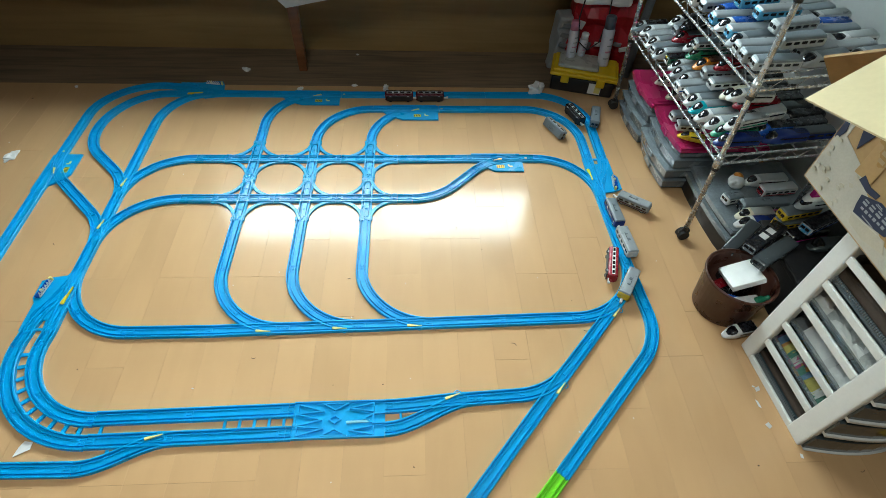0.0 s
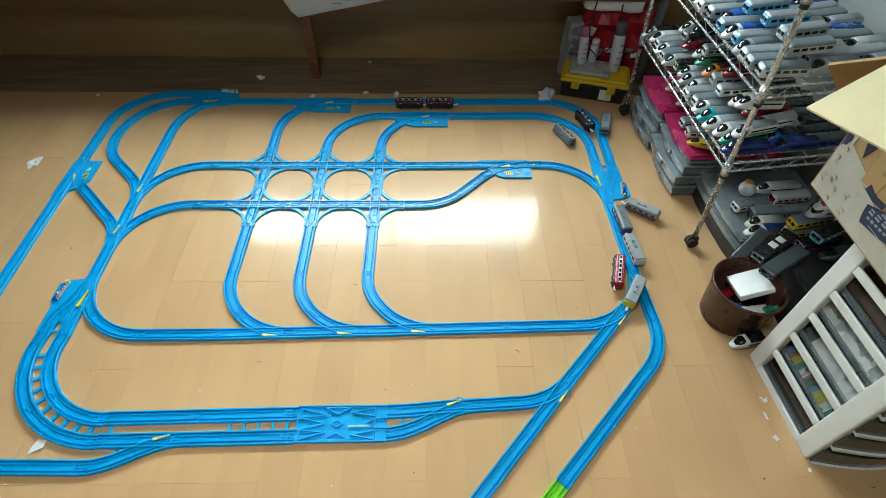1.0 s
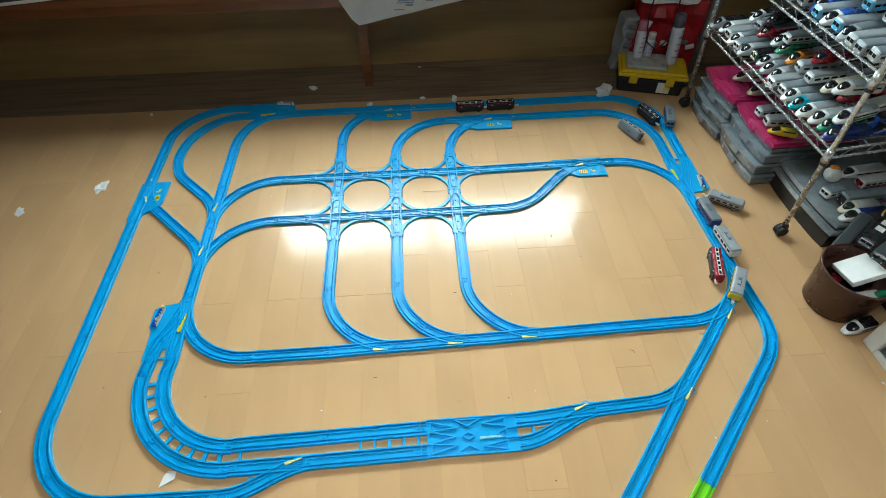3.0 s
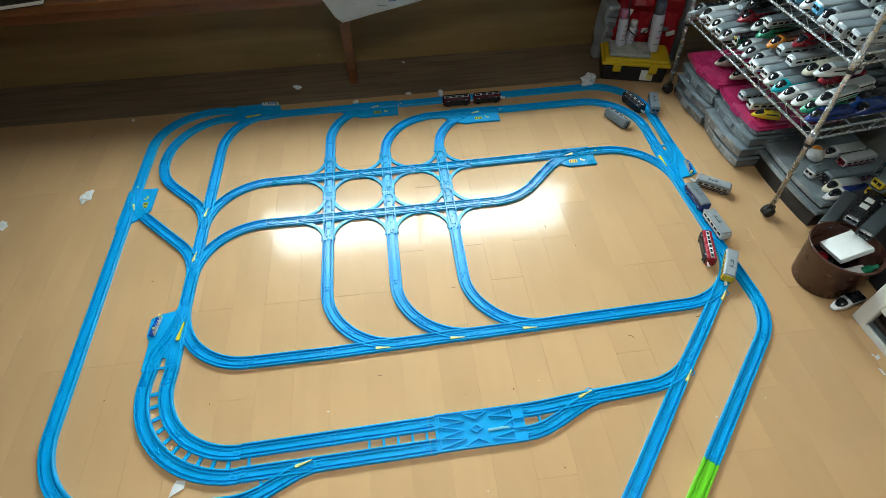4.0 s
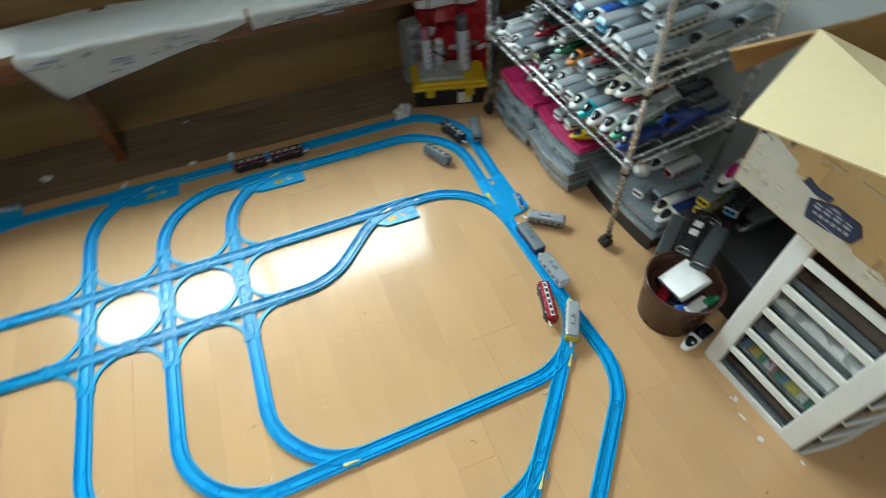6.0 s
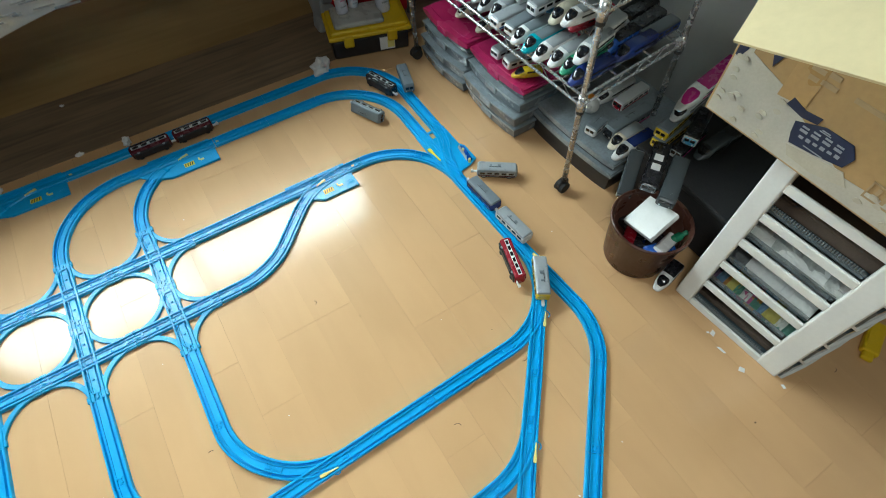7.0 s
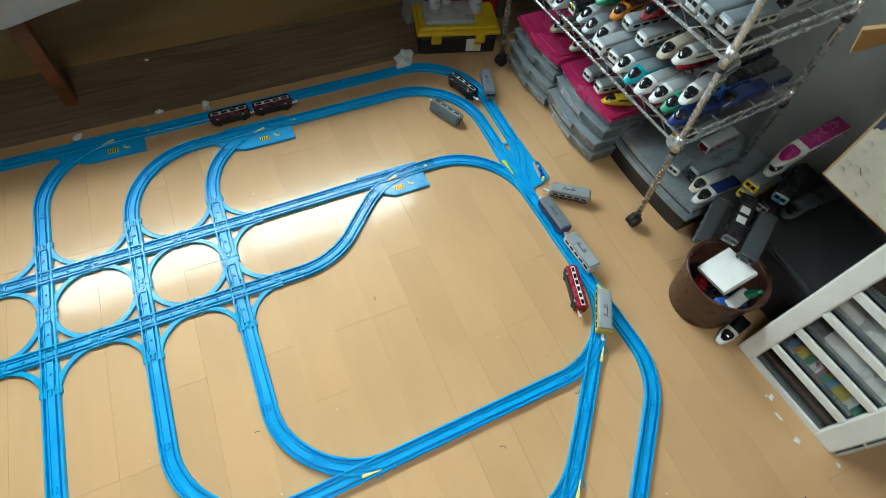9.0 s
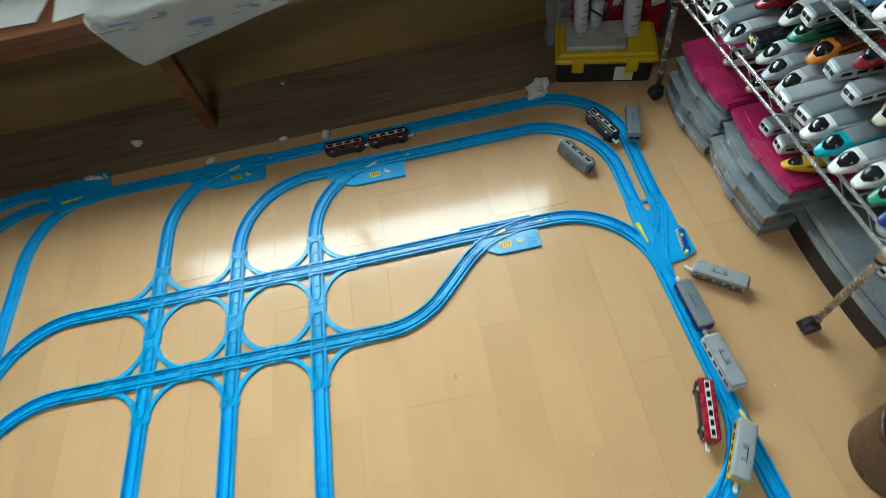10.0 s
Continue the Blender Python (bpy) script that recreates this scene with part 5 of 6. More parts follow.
add_box(bm, (-0.07, -0.012, 0.004), (-0.045, 0.014, 0.016), 0.004, 2)
add_box(bm, (0.03, -0.034, 0.003), (0.055, 0.034, 0.014), 0.004, 2)
part("toy_body", bm, TOOL_YELLOW, clip)


# ---- cardboard carton on the drawer unit ----
BX, BY, BZ = 1.502, -0.464, 0.527
BH, BL, BD = 0.315, 0.46, 0.34  # height, along the side that shows, depth
carton = thing("cardboard_carton", "open cardboard drinks carton with white and navy print", "carton", pose(BX, BY, BZ, 0, 0, 1.5))
T = 0.005
part("carton_side", box((0, -BL, 0), (T, 0, BH), 0.001, 1), CARD, carton)
part("carton_side", box((BD - T, -BL, 0), (BD, 0, BH), 0.001, 1), CARD, carton)
part("carton_end", box((T, -T, 0), (BD - T, 0, BH), 0.001, 1), CARD, carton)
part("carton_end", box((T, -BL, 0), (BD - T, -BL + T, BH), 0.001, 1), CARD, carton)
part("carton_bottom", box((T, -BL + T, 0), (BD - T, -T, T)), CARD, carton)


def side_print(outline, mat, name, parent, dx=0.0008):
    """A flat print on the carton's long side, from (along, height) places."""
    bm = bmesh.new()
    a = [bm.verts.new((-dx, -u, v)) for u, v in outline]
    b = [bm.verts.new((0.0006, -u, v)) for u, v in outline]
    bm.faces.new(a)
    bm.faces.new(b[::-1])
    n = len(outline)
    for i in range(n):
        bm.faces.new((a[i], b[i], b[(i + 1) % n], a[(i + 1) % n]))
    return part(name, bm, mat, parent)


pr = side_print([(0.004, 0.004), (0.45, 0.004), (0.45, 0.055), (0.25, 0.042), (0.155, 0.085), (0.118, 0.110), (0.030, 0.135), (0.03, 0.31), (0.004, 0.31)], CARD_PRINT, "white_print", carton)
rp = random.Random(3)
for k in range(70):
    u, v = rp.uniform(0.012, 0.44), rp.uniform(0.010, 0.125)
    if v < 0.13 - 0.32 * u and not 0.13 < u < 0.27 or (u > 0.27 and v < 0.045):
        side_print([(u + 0.007 * math.cos(a) * rp.uniform(0.8, 1.15), v + 0.0045 * math.sin(a) * rp.uniform(0.8, 1.15)) for a in (0.0, 0.63, 1.26, 1.88, 2.5, 3.14, 3.77, 4.4, 5.03, 5.65)], CARD_SPOT, "print_spot", pr, 0.0012 + 0.00003 * k)
lab = side_print([(0.157, 0.040), (0.200, 0.046), (0.244, 0.056), (0.250, 0.078), (0.236, 0.096), (0.190, 0.096), (0.146, 0.078), (0.150, 0.058)], LABEL_BLUE, "navy_label", carton, 0.0016)
side_print([(0.119, 0.094), (0.150, 0.088), (0.176, 0.092), (0.178, 0.104), (0.150, 0.101), (0.124, 0.110)], LABEL_BLUE, "navy_banner", carton, 0.0016)
side_print([(0.004, 0.170), (0.012, 0.170), (0.022, 0.140), (0.012, 0.115), (0.004, 0.118)], LABEL_BLUE, "navy_pennant", carton, 0.0016)
side_print([(0.050, 0.175), (0.086, 0.180), (0.068, 0.132)], LABEL_BLUE, "navy_pennant", carton, 0.0016)
side_print([(0.155, 0.036), (0.25, 0.050), (0.268, 0.030), (0.215, 0.016), (0.167, 0.018)], CARD_SPOT, "tan_ribbon", carton, 0.0016)
LETTER = material("printed_pale_lettering", (0.26, 0.27, 0.29), 0.6)
side = Matrix(((0, 0, -1, 0), (-1, 0, 0, 0), (0, 1, 0, 0), (0, 0, 0, 1)))
# the label's lettering as plain pale bars
strokes = []
for u, v in ((0.166, 0.074), (0.185, 0.076), (0.204, 0.078), (0.223, 0.079)):
    strokes += [(u, v + 0.004, 0.012, 0.0030), (u, v - 0.003, 0.013, 0.0045)]
strokes += [(0.194, 0.090, 0.014, 0.0018), (0.194, 0.087, 0.020, 0.0014)]
strokes += [(0.168 + 0.012 * k, 0.060 + 0.0012 * k, 0.0075, 0.0060 if k % 2 else 0.0045) for k in range(6)]
strokes += [(0.196, 0.050, 0.034, 0.0016)]
for u, v, w, h in strokes:
    side_print([(u - w / 2, v - h / 2), (u + w / 2, v - h / 2), (u + w / 2, v + h / 2), (u - w / 2, v + h / 2)], LETTER, "letter_bar", lab, 0.0024)
TAPE = material("brown_parcel_tape", (0.36, 0.215, 0.085), 0.28, var=0.12, scale=14)
side_print([(0.098, 0.098), (0.146, 0.104), (0.146, 0.31), (0.098, 0.31)], TAPE, "parcel_tape", carton, 0.0011)
STAMP = material("faded_stamp_ink", (0.34, 0.23, 0.12), 0.7)
for u, v, w in ((0.13, 0.165, 0.022), (0.155, 0.168, 0.018), (0.13, 0.150, 0.016), (0.155, 0.152, 0.026), (0.22, 0.155, 0.05)):
    side_print([(u - w / 2, v - 0.004), (u + w / 2, v - 0.004), (u + w / 2, v + 0.004), (u - w / 2, v + 0.004)], STAMP, "stamp_bar", carton, 0.0014)
for u0, v0, u1, v1 in ((0.290, 0.035, 0.335, 0.038), (0.290, 0.065, 0.335, 0.068), (0.290, 0.035, 0.293, 0.068), (0.332, 0.035, 0.335, 0.068), (0.302, 0.041, 0.308, 0.062), (0.316, 0.041, 0.322, 0.062)):
    side_print([(u0, v0), (u1, v0), (u1, v1), (u0, v1)], STAMP, "handling_mark", carton, 0.0014)


def flap(corners, mat, thick=0.004):
    bm = bmesh.new()
    inv = pose(BX, BY, BZ, 0, 0, 1.5).inverted()
    c = [inv @ Vector(p) for p in corners]
    n = (c[1] - c[0]).cross(c[3] - c[0]).normalized() * thick
    lo, hi = [bm.verts.new(p) for p in c], [bm.verts.new(p + n) for p in c]
    bm.faces.new(lo)
    bm.faces.new(hi[::-1])
    for i in range(4):
        bm.faces.new((lo[i], hi[i], hi[(i + 1) % 4], lo[(i + 1) % 4]))
    return part("carton_flap", bm, mat, carton, "open cardboard flap")


flap([(1.315, -0.542, 0.779), (1.337, -0.900, 0.870), (1.512, -0.920, 0.862), (1.500, -0.470, 0.846)], CREAM_CARD)
flap([(1.448, -0.373, 0.770), (1.500, -0.468, 0.842), (1.570, -0.468, 0.842), (1.525, -0.350, 0.695)], CARD, 0.006)
second = thing("cardboard_box_behind", "plain cardboard box stacked behind the open carton", "carton", pose(1.66, -0.80, 0.845, 0, 0, 2))
part("box_body", box((0, -0.28, 0), (0.28, 0.20, 0.24), 0.002, 1), CREAM_CARD, second)
part("box_tape", box((-0.001, -0.06, 0.10), (0.281, 0.0, 0.2412)), CARD_SPOT, second)


# ---- toolbox, spray cans and bag in the corner ----
tool = thing("toolbox", "black toolbox with yellow lid and clear organizer top", "toolbox", pose(1.205, 0.715, 0, 0, 0, -15.5))
part("tool_body", box((0.010, 0.0, 0.0), (0.285, 0.150, 0.072), 0.010, 3), BLACK, tool)
part("tool_rim", box((0.0, -0.010, 0.077), (0.296, 0.160, 0.093), 0.006, 3), TOOL_YELLOW, tool, "yellow lid rim")
part("tool_lid", box((0.010, 0.0, 0.090), (0.286, 0.150, 0.106), 0.008, 3), TOOL_YELLOW, tool, "yellow lid")
part("organizer_cover", box((0.028, 0.012, 0.104), (0.205, 0.140, 0.122), 0.012, 3), CLEAR, tool, "frosted clear plastic cover")
for x in (0.050, 0.205):
    part("latch", box((x, -0.018, 0.052), (x + 0.036, -0.006, 0.092), 0.005, 2), TOOL_YELLOW, tool, "yellow latch")
part("paper_label", box((0.178, -0.0025, 0.012), (0.232, 0.002, 0.060)), PAPER, tool, "paper label with yellow patch")
part("label_patch", box((0.205, -0.0035, 0.018), (0.230, 0.000, 0.050)), PALE_YELLOW, tool)


SLATE_CAP = material("slate_grey_cap", (0.11, 0.125, 0.15), 0.35, var=0.1, scale=40)
CAN_PINK = material("faded_pink_print", (0.55, 0.20, 0.30), 0.5)
CAN_BODY = material("lavender_white_can", (0.62, 0.61, 0.67), 0.3, var=0.05, scale=40)


def spray_can(x, y, z, r, h, cap, tilt=0.0):
    c = thing("spray_can", "white spray can with coloured cap on the toolbox", "spray can", pose(x, y, z, tilt, 0, 20))
    part("can_body", lathe([(0, 0), (r * 0.95, 0), (r, 0.004), (r, h * 0.72), (r * 0.86, h * 0.76), (0, h * 0.76)], 24), CAN_BODY, c, smooth=True)
    part("cap", lathe([(0, h * 0.755), (r * 0.88, h * 0.755), (r * 0.9, h * 0.97), (r * 0.8, h), (0, h)], 24), cap, c, "plastic cap", smooth=True)
    for k in range(4):
        z0, z1 = h * (0.16 + 0.13 * k), h * (0.185 + 0.13 * k + 0.012 * (k % 2))
        bm = bmesh.new()
        rim = [(r * 1.006 * math.cos(a), r * 1.006 * math.sin(a)) for a in (radians(225 + 14 * i + 9 * k) for i in range(5 + 2 * (k % 2)))]
        add_prism(bm, rim + [(0.97 * x, 0.97 * y) for x, y in rim[::-1]], z0, z1)
        part("print_bar", bm, CAN_PINK if k == 1 else INK, c)
    return c


spray_can(1.300, 0.785, 0.122, 0.021, 0.155, CAN_PINK, -6)
spray_can(1.350, 0.800, 0.122, 0.018, 0.10, WHITE)
spray_can(1.440, 0.745, 0.106, 0.025, 0.21, SLATE_CAP, -7)
white_bag = thing("white_plastic_bag", "crumpled white plastic bag with dark print behind toolbox", "bag", pose(1.275, 0.915, 0, 0, 0, 6))
bm = box((-0.032, -0.040, 0.0), (0.032, 0.040, 0.26), 0.012, 2)
bmesh.ops.subdivide_edges(bm, edges=bm.edges[:], cuts=4, use_grid_fill=True)
for v in bm.verts:
    v.co += Vector((noise.noise(v.co * 14), noise.noise(v.co * 14 + Vector((3, 0, 0))), 0.4 * noise.noise(v.co * 14 + Vector((0, 4, 0))))) * 0.022
    v.co.z = max(0.0, v.co.z)
part("bag_body", bm, material("dull_white_film", (0.34, 0.35, 0.35), 0.35, var=0.15, scale=20), white_bag)
for z in (0.13, 0.175, 0.22):
    part("dark_print", box((-0.020, -0.004, -0.012), (0.020, 0.004, 0.008), 0.002, 1, m=pose(0.002, -0.045, z, 4, 14, 0)), GREY_CLOTH, white_bag, "dark printed patch")
bag = thing("red_shopping_bag", "crumpled glossy red printed bag behind the toolbox", "bag", pose(1.40, 0.925, 0, 0, 0, -8))
rb = random.Random(5)
bm = box((-0.09, -0.060, 0.0), (0.20, 0.060, 0.33), 0.02, 2)
bmesh.ops.subdivide_edges(bm, edges=bm.edges[:], cuts=5, use_grid_fill=True)
for v in bm.verts:
    p = v.co * 13
    v.co += Vector((noise.noise(p), 1.3 * noise.noise(p + Vector((5, 0, 0))) + 0.5 * abs(noise.noise(v.co * 34)), 0.5 * noise.noise(p + Vector((0, 7, 0))))) * 0.030
    v.co.z = max(0.0, v.co.z)
part("bag_body", bm, RED_BAG, bag)
for k in range(6):
    x, z = -0.06 + 0.045 * k + rb.uniform(-0.01, 0.01), rb.uniform(0.14, 0.27)
    w, h = rb.uniform(0.010, 0.020), rb.uniform(0.008, 0.020)
    patch = box((-w, -0.004, -h), (w, 0.004, h), 0.003, 2, m=pose(x, -0.088, z, 10, rb.uniform(-30, 30), 0))
    part("printed_patch", patch, GREY_CLOTH if k % 3 == 1 else TISSUE, bag, "pale printed patch")
cable = thing("black_cable", "thin black cable hanging over the toolbox", "cable", pose(1.33, 0.82, 0))
part("cable_loop", tube([(0.0, 0.02, 0.40), (-0.03, -0.035, 0.30), (-0.015, -0.055, 0.20), (0.03, -0.06, 0.165), (0.075, -0.055, 0.20), (0.10, -0.02, 0.30), (0.105, 0.03, 0.42)], 0.003, 8), RUBBER, cable, smooth=True)
pole = thing("grey_pole", "grey padded tube leaning in the corner", "tube", pose(1.60, 0.83, 0))
part("tube_body", tube([(0, 0, 0.0), (0.03, 0.05, 0.6)], 0.018, 14), GREY_CLOTH, pole, smooth=True)
cloth = thing("folded_bag", "dark folded bag with a white lower edge on red bag", "bag", pose(1.40, 0.905, 0.325, 0, 0, -6))
for name, lo, hi, mat in (("white_fold", (-0.115, -0.075, 0.0), (0.135, 0.070, 0.052), TISSUE), ("dark_fold", (-0.095, -0.068, 0.046), (0.120, 0.066, 0.125), DARK_CLOTH)):
    bm = box(lo, hi, 0.012, 2)
    bmesh.ops.subdivide_edges(bm, edges=bm.edges[:], cuts=4, use_grid_fill=True)
    for v in bm.verts:
        v.co += Vector((noise.noise(v.co * 16), noise.noise(v.co * 16 + Vector((3, 0, 0))), 0.7 * noise.noise(v.co * 16 + Vector((0, 4, 0))))) * 0.016
        v.co.z = max(0.0, v.co.z)
    part(name, bm, mat, cloth, "white fold" if mat is TISSUE else "")

# ---- low table in front of the window ----
TZ, TY = 0.462, 0.765
table = thing("low_table", "low stained wooden table covered with newspaper", "table", pose(0, 0, 0))
# right end is lengthened out of view to shade the toolbox corner
part("tabletop", box((-1.9, TY, TZ - 0.032), (1.58, 1.028, TZ), 0.004, 2), TABLE_WOOD, table)
part("apron", box((-1.86, TY + 0.05, TZ - 0.085), (1.54, TY + 0.068, TZ - 0.032)), TABLE_WOOD, table)
for x in (0.10, -1.75):
    bm = bmesh.new()
    add_prism(bm, [(-0.024, -0.018), (0.024, -0.018), (0.024, 0.018), (-0.024, 0.018)], 0.001, TZ - 0.032)
    for v in bm.verts:
        if v.co.z < 0.1:
            v.co.x *= 0.72
            v.co.y *= 0.72
    for v in bm.verts:
        v.co += Vector((x, TY + 0.085, 0))
    part("leg", bm, TABLE_WOOD, table, "tapered wooden leg")


def newspaper(x0, x1, drop, seed, label):
    """A sheet spread on the table whose front edge hangs over: drop(u) gives the overhang along the edge."""
    t = thing("newspaper", label, "newspaper", pose(0, 0, 0))
    bm = bmesh.new()
    nu, nv = 26, 18
    grid = []
    for i in range(nu + 1):
        u = i / nu
        x = x0 + (x1 - x0) * u
        d = drop(u)
        line = []
        for j in range(nv + 1):
            s = -0.22 + (0.22 + d) * j / nv
            w = 0.004 * noise.noise(Vector((x * 6, s * 8, seed)))
            if s <= 0:
                p = Vector((x, TY - s - 0.004, TZ + 0.011 + w))
            else:
                p = Vector((x + 0.10 * s * (0.5 - u), TY - 0.006 - 0.16 * s + 2.2 * w - 0.012 * math.sin(min(1, s * 12)), TZ + 0.010 - s))
            line.append(bm.verts.new(p))
        grid.append(line)
    for i in range(nu):
        for j in range(nv):
            bm.faces.new((grid[i][j], grid[i + 1][j], grid[i + 1][j + 1], grid[i][j + 1]))
    bmesh.ops.solidify(bm, geom=bm.faces[:], thickness=0.0007)
    sheet = part("sheet", bm, PAPER, t, smooth=True)
    rn = random.Random(seed)
    for k in range(16):
        u, s = rn.uniform(0.08, 0.8), rn.uniform(0.012, 0.9)
        d = drop(u)
        if d < 0.03:
            continue
        s *= d * 0.85
        x, w, h = x0 + (x1 - x0) * u, rn.uniform(0.02, 0.07), rn.choice((0.003, 0.003, 0.006))
        y = TY - 0.006 - 0.16 * s - 0.016
        part("print_block", box((x - w / 2, y - 0.0006, TZ - s - h), (x + w / 2, y + 0.0006, TZ - s), m=Matrix.Identity(4)), INK_BLUE if rn.random() < 0.25 else INK, sheet)
    return t


newspaper(0.02, 0.68, lambda u: 0.02 + 0.125 * min(1.0, u / 0.10) * (1 - u) ** 0.9, 11, "open newspaper hanging over the table edge")
newspaper(0.69, 1.24, lambda u: 0.045 - 0.02 * u, 12, "printed paper sheet over the table edge")
sheet = thing("paper_pile", "loose white papers spread over the low table", "paper", pose(0, 0, TZ))
for k in range(7):
    x, w = -0.95 + 0.34 * k, 0.16
    part("paper_sheet", box((-w, -0.095, 0.0006 + 0.0012 * (k % 3)), (w, 0.095, 0.0014 + 0.0012 * (k % 3)), m=pose(x, 0.915, 0, 0, 0, (-12, 6, -4, 10, -8, 3, 5)[k])), PAPER, sheet)
book = thing("dark_book", "dark covered book with white pages on table", "book", pose(-1.06, 0.80, TZ + 0.003, 0, 0, 12))
part("book_cover", box((-0.15, -0.05, 0.014), (0.09, 0.11, 0.017), 0.001, 1), BLACK, book)
part("page_block", box((-0.148, -0.048, 0.002), (0.088, 0.108, 0.0138)), WHITE, book, "white page block")
part("book_cover", box((-0.15, -0.05, 0.0), (0.09, 0.11, 0.002)), BLACK, book)
flower = thing("yellow_paper_star", "yellow paper craft piece lying on the table", "paper craft", pose(-1.02, 0.86, TZ + 0.020, 0, 0, 30))
for k in range(5):
    part("petal", box((0.004, -0.010, 0.0), (0.040, 0.010, 0.008), 0.003, 1, m=pose(0, 0, 0.001 * k, 0, -12, 72 * k)), YELLOW, flower)
eraser = thing("small_box", "small white and blue box on the table", "box", pose(-0.90, 0.83, TZ + 0.004, 0, 0, 8))
part("box_body", box((-0.030, -0.014, 0), (0.030, 0.014, 0.022), 0.002, 1), WHITE, eraser)
part("box_sleeve", box((-0.010, -0.0146, -0.0), (0.0306, 0.0146, 0.0226), 0.001, 1), TRAIN["blue"], eraser)
for k, x in enumerate((-0.72, -0.55, -0.40)):
    c = thing("craft_scrap", "grey and teal paper scrap on the table", "paper scrap", pose(x, 0.815, TZ + 0.005, 0, 0, 30 * k))
    part("scrap", box((-0.035, -0.018, 0), (0.035, 0.018, 0.012 + 0.004 * k), 0.004, 2), (GREY_CLOTH, PAPER, TRAIN["teal"])[k], c)


# ---- pendant lamp ----
lamp = thing("pendant_lamp", "round white ceiling lamp on a short cord", "lamp", pose(0.30, -1.18, 2.21))
part("lamp_shade", lathe([(0.0, 0.115), (0.30, 0.115), (0.33, 0.09), (0.33, 0.03), (0.325, 0.03), (0.325, 0.088), (0.0, 0.105)], 40), WHITE, lamp, smooth=True)
part("lamp_mount", lathe([(0.0, 0.12), (0.06, 0.12), (0.06, 0.11), (0.0, 0.11)], 20), WHITE, lamp)
part("lamp_cord", tube([(0, 0, 0.12), (0, 0, 0.189)], 0.004, 8), WHITE, lamp)


# ---- litter on the floor ----
def crumple(x, y, r, seed, z=0.0, mat=TISSUE, flat=0.45):
    t = thing("crumpled_tissue", "small crumpled white tissue lying on the floor", "tissue", pose(x, y, z, 0, 0, 37 * seed))
    bm = bmesh.new()
    bmesh.ops.create_icosphere(bm, subdivisions=3, radius=r, matrix=Matrix.Diagonal((1.25, 0.8, flat, 1)))
    for v in bm.verts:
        n = v.co.copy()
        v.co += n.normalized() * r * 0.55 * noise.noise(n * (1.9 / r) + Vector((seed * 3.1, 0, 0)))
        v.co.z = max(0.0008, v.co.z + r * flat * 0.7)
    part("tissue_folds", bm, mat, t)
    return t


crumple(1.150, 0.690, 0.034, 1, flat=0.7)
crumple(-0.888, 0.230, 0.027, 2, flat=0.16)
crumple(-1.135, 0.118, 0.018, 3, flat=0.2)
crumple(-0.155, 0.840, 0.016, 4, 0.001)
crumple(0.340, 0.722, 0.010, 5)
crumple(0.105, 0.690, 0.012, 6)
crumple(0.478, 0.690, 0.013, 7, flat=1.2)
crumple(-0.838, 0.690, 0.007, 8)
crumple(0.337, 0.985, 0.006, 9, 0.001)


def paper_scrap(x, y, outline, turn, mat=TISSUE):
    t = thing("paper_scrap", "torn white paper scrap lying on the floor", "paper scrap", pose(x, y, 0.0004, 0, 0, turn), "paper scraps")
    bm = bmesh.new()
    add_prism(bm, outline, 0.0, 0.0010)
    for v in bm.verts:
        if v.co.x > 0.006:
            v.co.z += 0.003
    part("scrap_sheet", bm, mat, t)


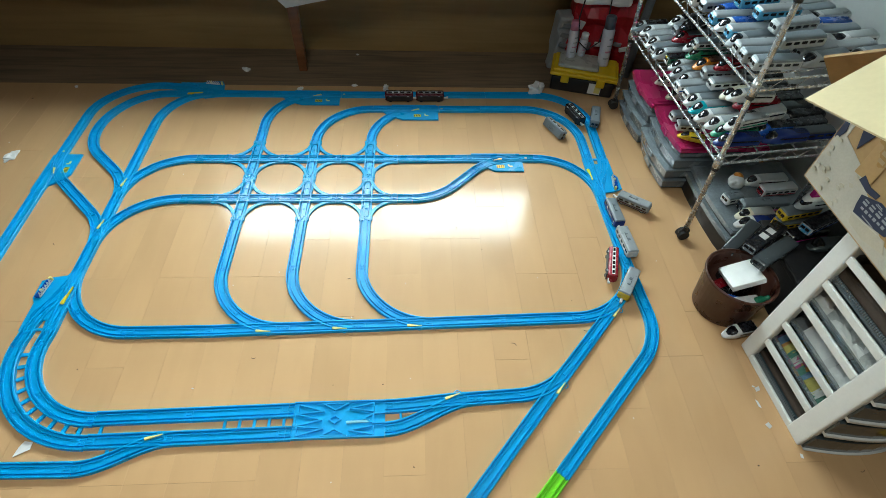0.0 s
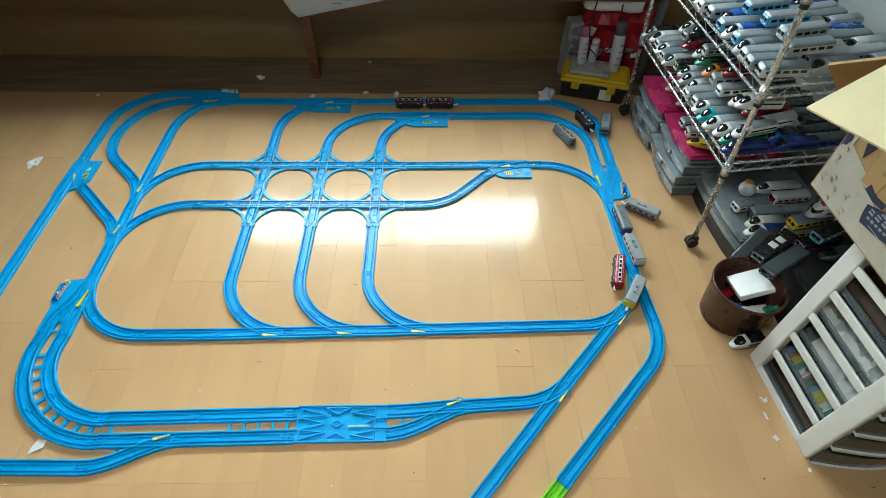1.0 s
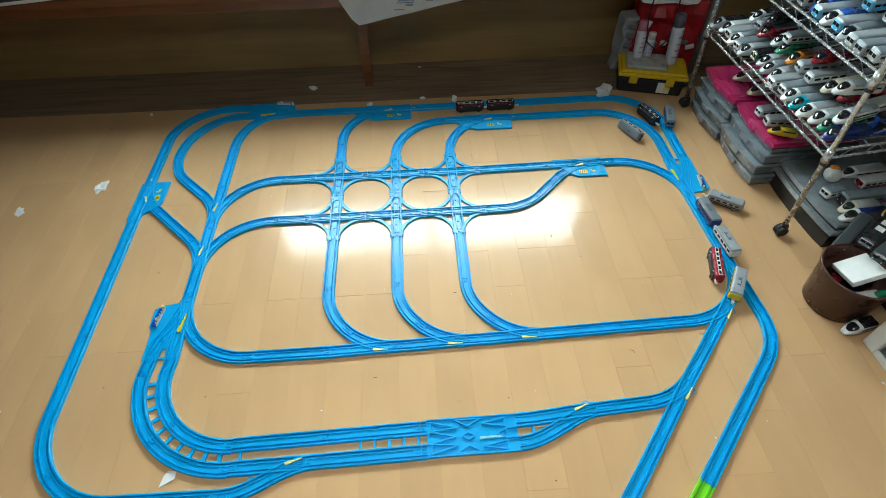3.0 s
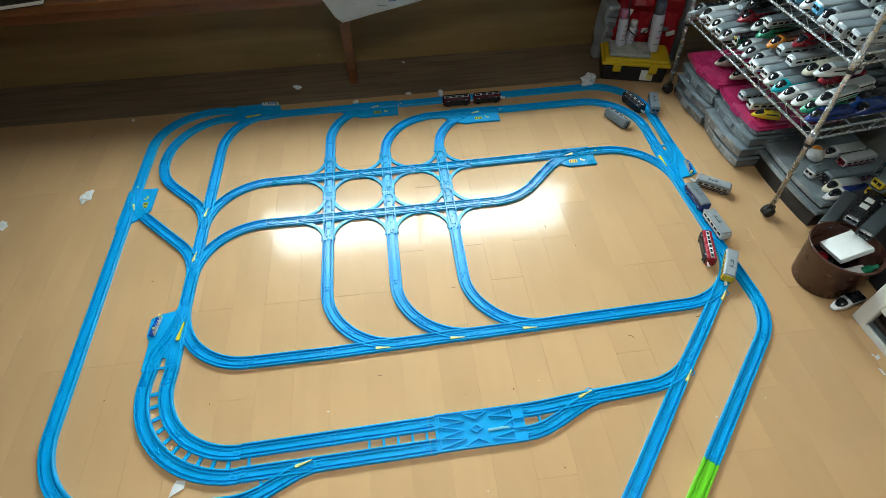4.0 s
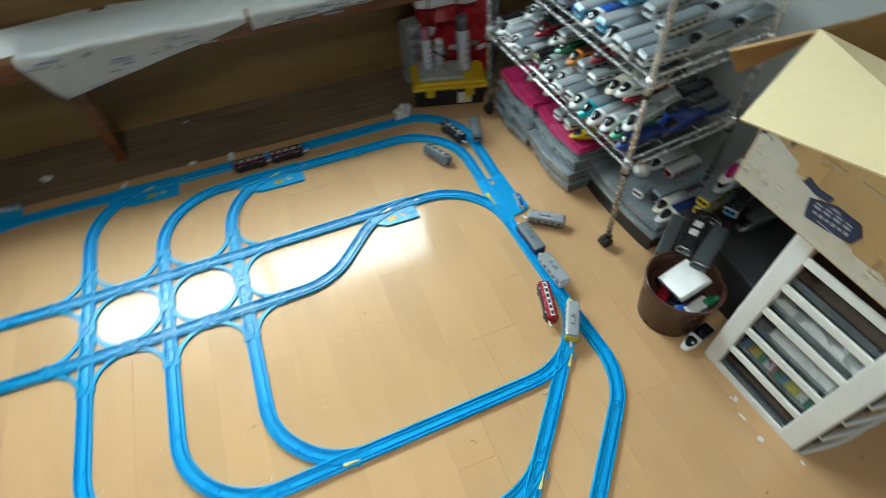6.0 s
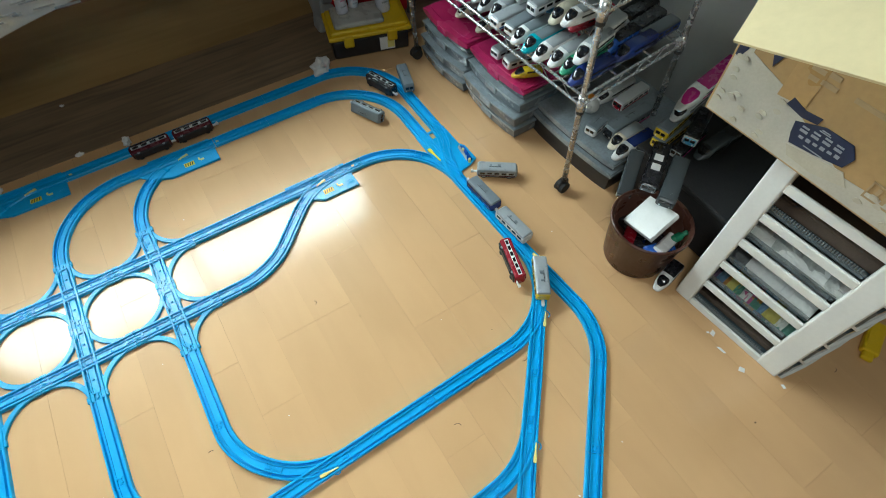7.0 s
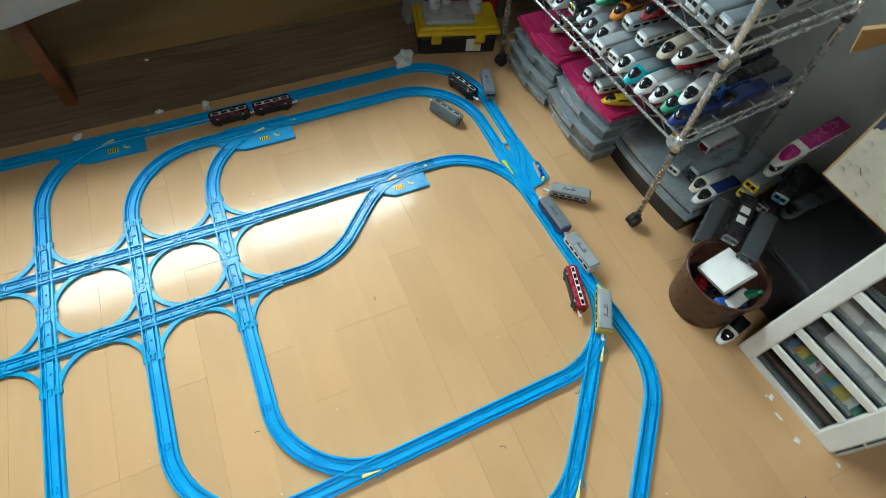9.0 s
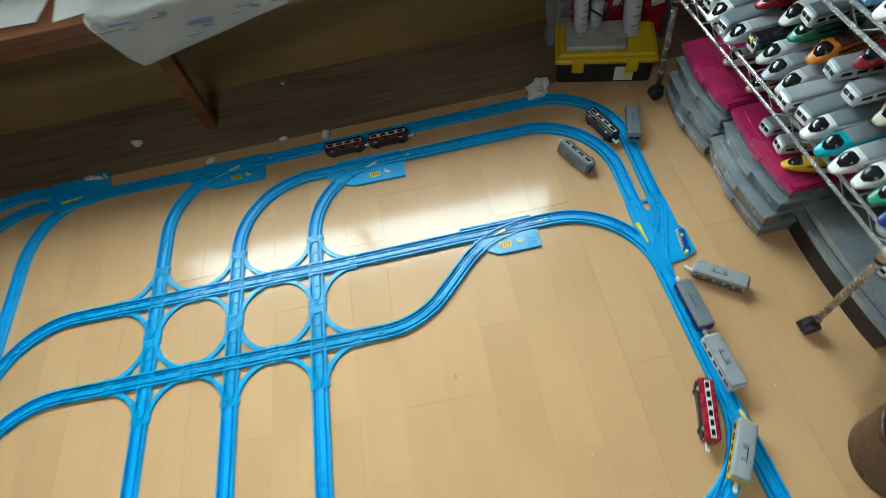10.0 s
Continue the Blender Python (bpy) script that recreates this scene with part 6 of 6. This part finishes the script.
paper_scrap(-0.352, -0.855, [(-0.020, -0.014), (0.018, -0.010), (0.024, 0.006), (0.004, 0.018), (-0.008, 0.006)], 20)
for x, y, w, h, a in ((1.535, -0.750, 0.012, 0.009, 30), (1.519, -0.792, 0.005, 0.018, 10), (1.520, -0.852, 0.010, 0.012, 50), (1.578, -0.775, 0.016, 0.003, 140), (1.570, -0.932, 0.006, 0.009, 0), (1.527, -0.742, 0.004, 0.006, 70)):
    w, h = 0.7 * w, 0.7 * h
    paper_scrap(x, y, [(-w, -h * 0.6), (w * 0.5, -h), (w, h * 0.5), (-w * 0.4, h)], a)
hairs = random.Random(2)
for x, y in ((0.874, -0.599), (0.392, -0.357), (0.733, -0.142), (1.706, -0.970), (1.10, -0.55), (0.15, -0.62), (-0.55, -0.2), (0.62, -0.52)):
    a, r = hairs.uniform(0, 6.28), hairs.uniform(0.006, 0.011)
    t = thing("hair_scrap", "short dark curled thread lying on the floor", "thread", pose(x, y, 0), "threads on the floor")
    part("thread", tube([(r * math.cos(a + 0.5 * k), r * 0.7 * math.sin(a + 0.5 * k), 0.0008) for k in range(5)], 0.0007, 5), DIRT, t)
crumbs = random.Random(9)
for k in range(46):
    x, y = crumbs.uniform(-1.0, 1.6), crumbs.uniform(-1.0, 0.68)
    t = thing("crumb", "tiny dark or pale crumb lying on the floor", "crumb", pose(x, y, 0, 0, 0, crumbs.uniform(0, 360)), "crumbs on the floor")
    r = crumbs.uniform(0.0008, 0.0020)
    bm = bmesh.new()
    bmesh.ops.create_icosphere(bm, subdivisions=1, radius=r, matrix=Matrix.Translation((0, 0, r * 0.5)) @ Matrix.Diagonal((crumbs.uniform(1, 2.2), 1, 0.6, 1)))
    part("crumb_body", bm, TISSUE if k % 3 else DIRT, t)


# ---- floor boards ----
BW, BLN = 0.1006, 0.606
boards = {}


def board_mesh(length):
    key = round(length, 3)
    if key not in boards:
        boards[key] = mesh_of("board", box((-(BW - 0.0003) / 2, -(length - 0.0007) / 2, -0.011), ((BW - 0.0003) / 2, (length - 0.0007) / 2, 0.0)), FLOOR_WOOD)
    return boards[key]


rf = random.Random(4)
for i in range(42):
    x = -2.2 + BW * (i + 0.5)
    if x + BW / 2 > 2.0:
        break
    y = 0.72
    first = BLN * rf.choice((0.25, 0.5, 0.75, 1.0))
    while y > -3.2 + 0.02:
        length = min(first, y + 3.2)
        first = BLN
        ob = new("board", board_mesh(length))
        ob.parent = floor
        ob.location = (x, y - length / 2, -0.0002)
        ob.rotation_euler = (radians(rf.uniform(-0.02, 0.02)), radians(rf.uniform(-0.17, 0.17)), 0)
        y -= length
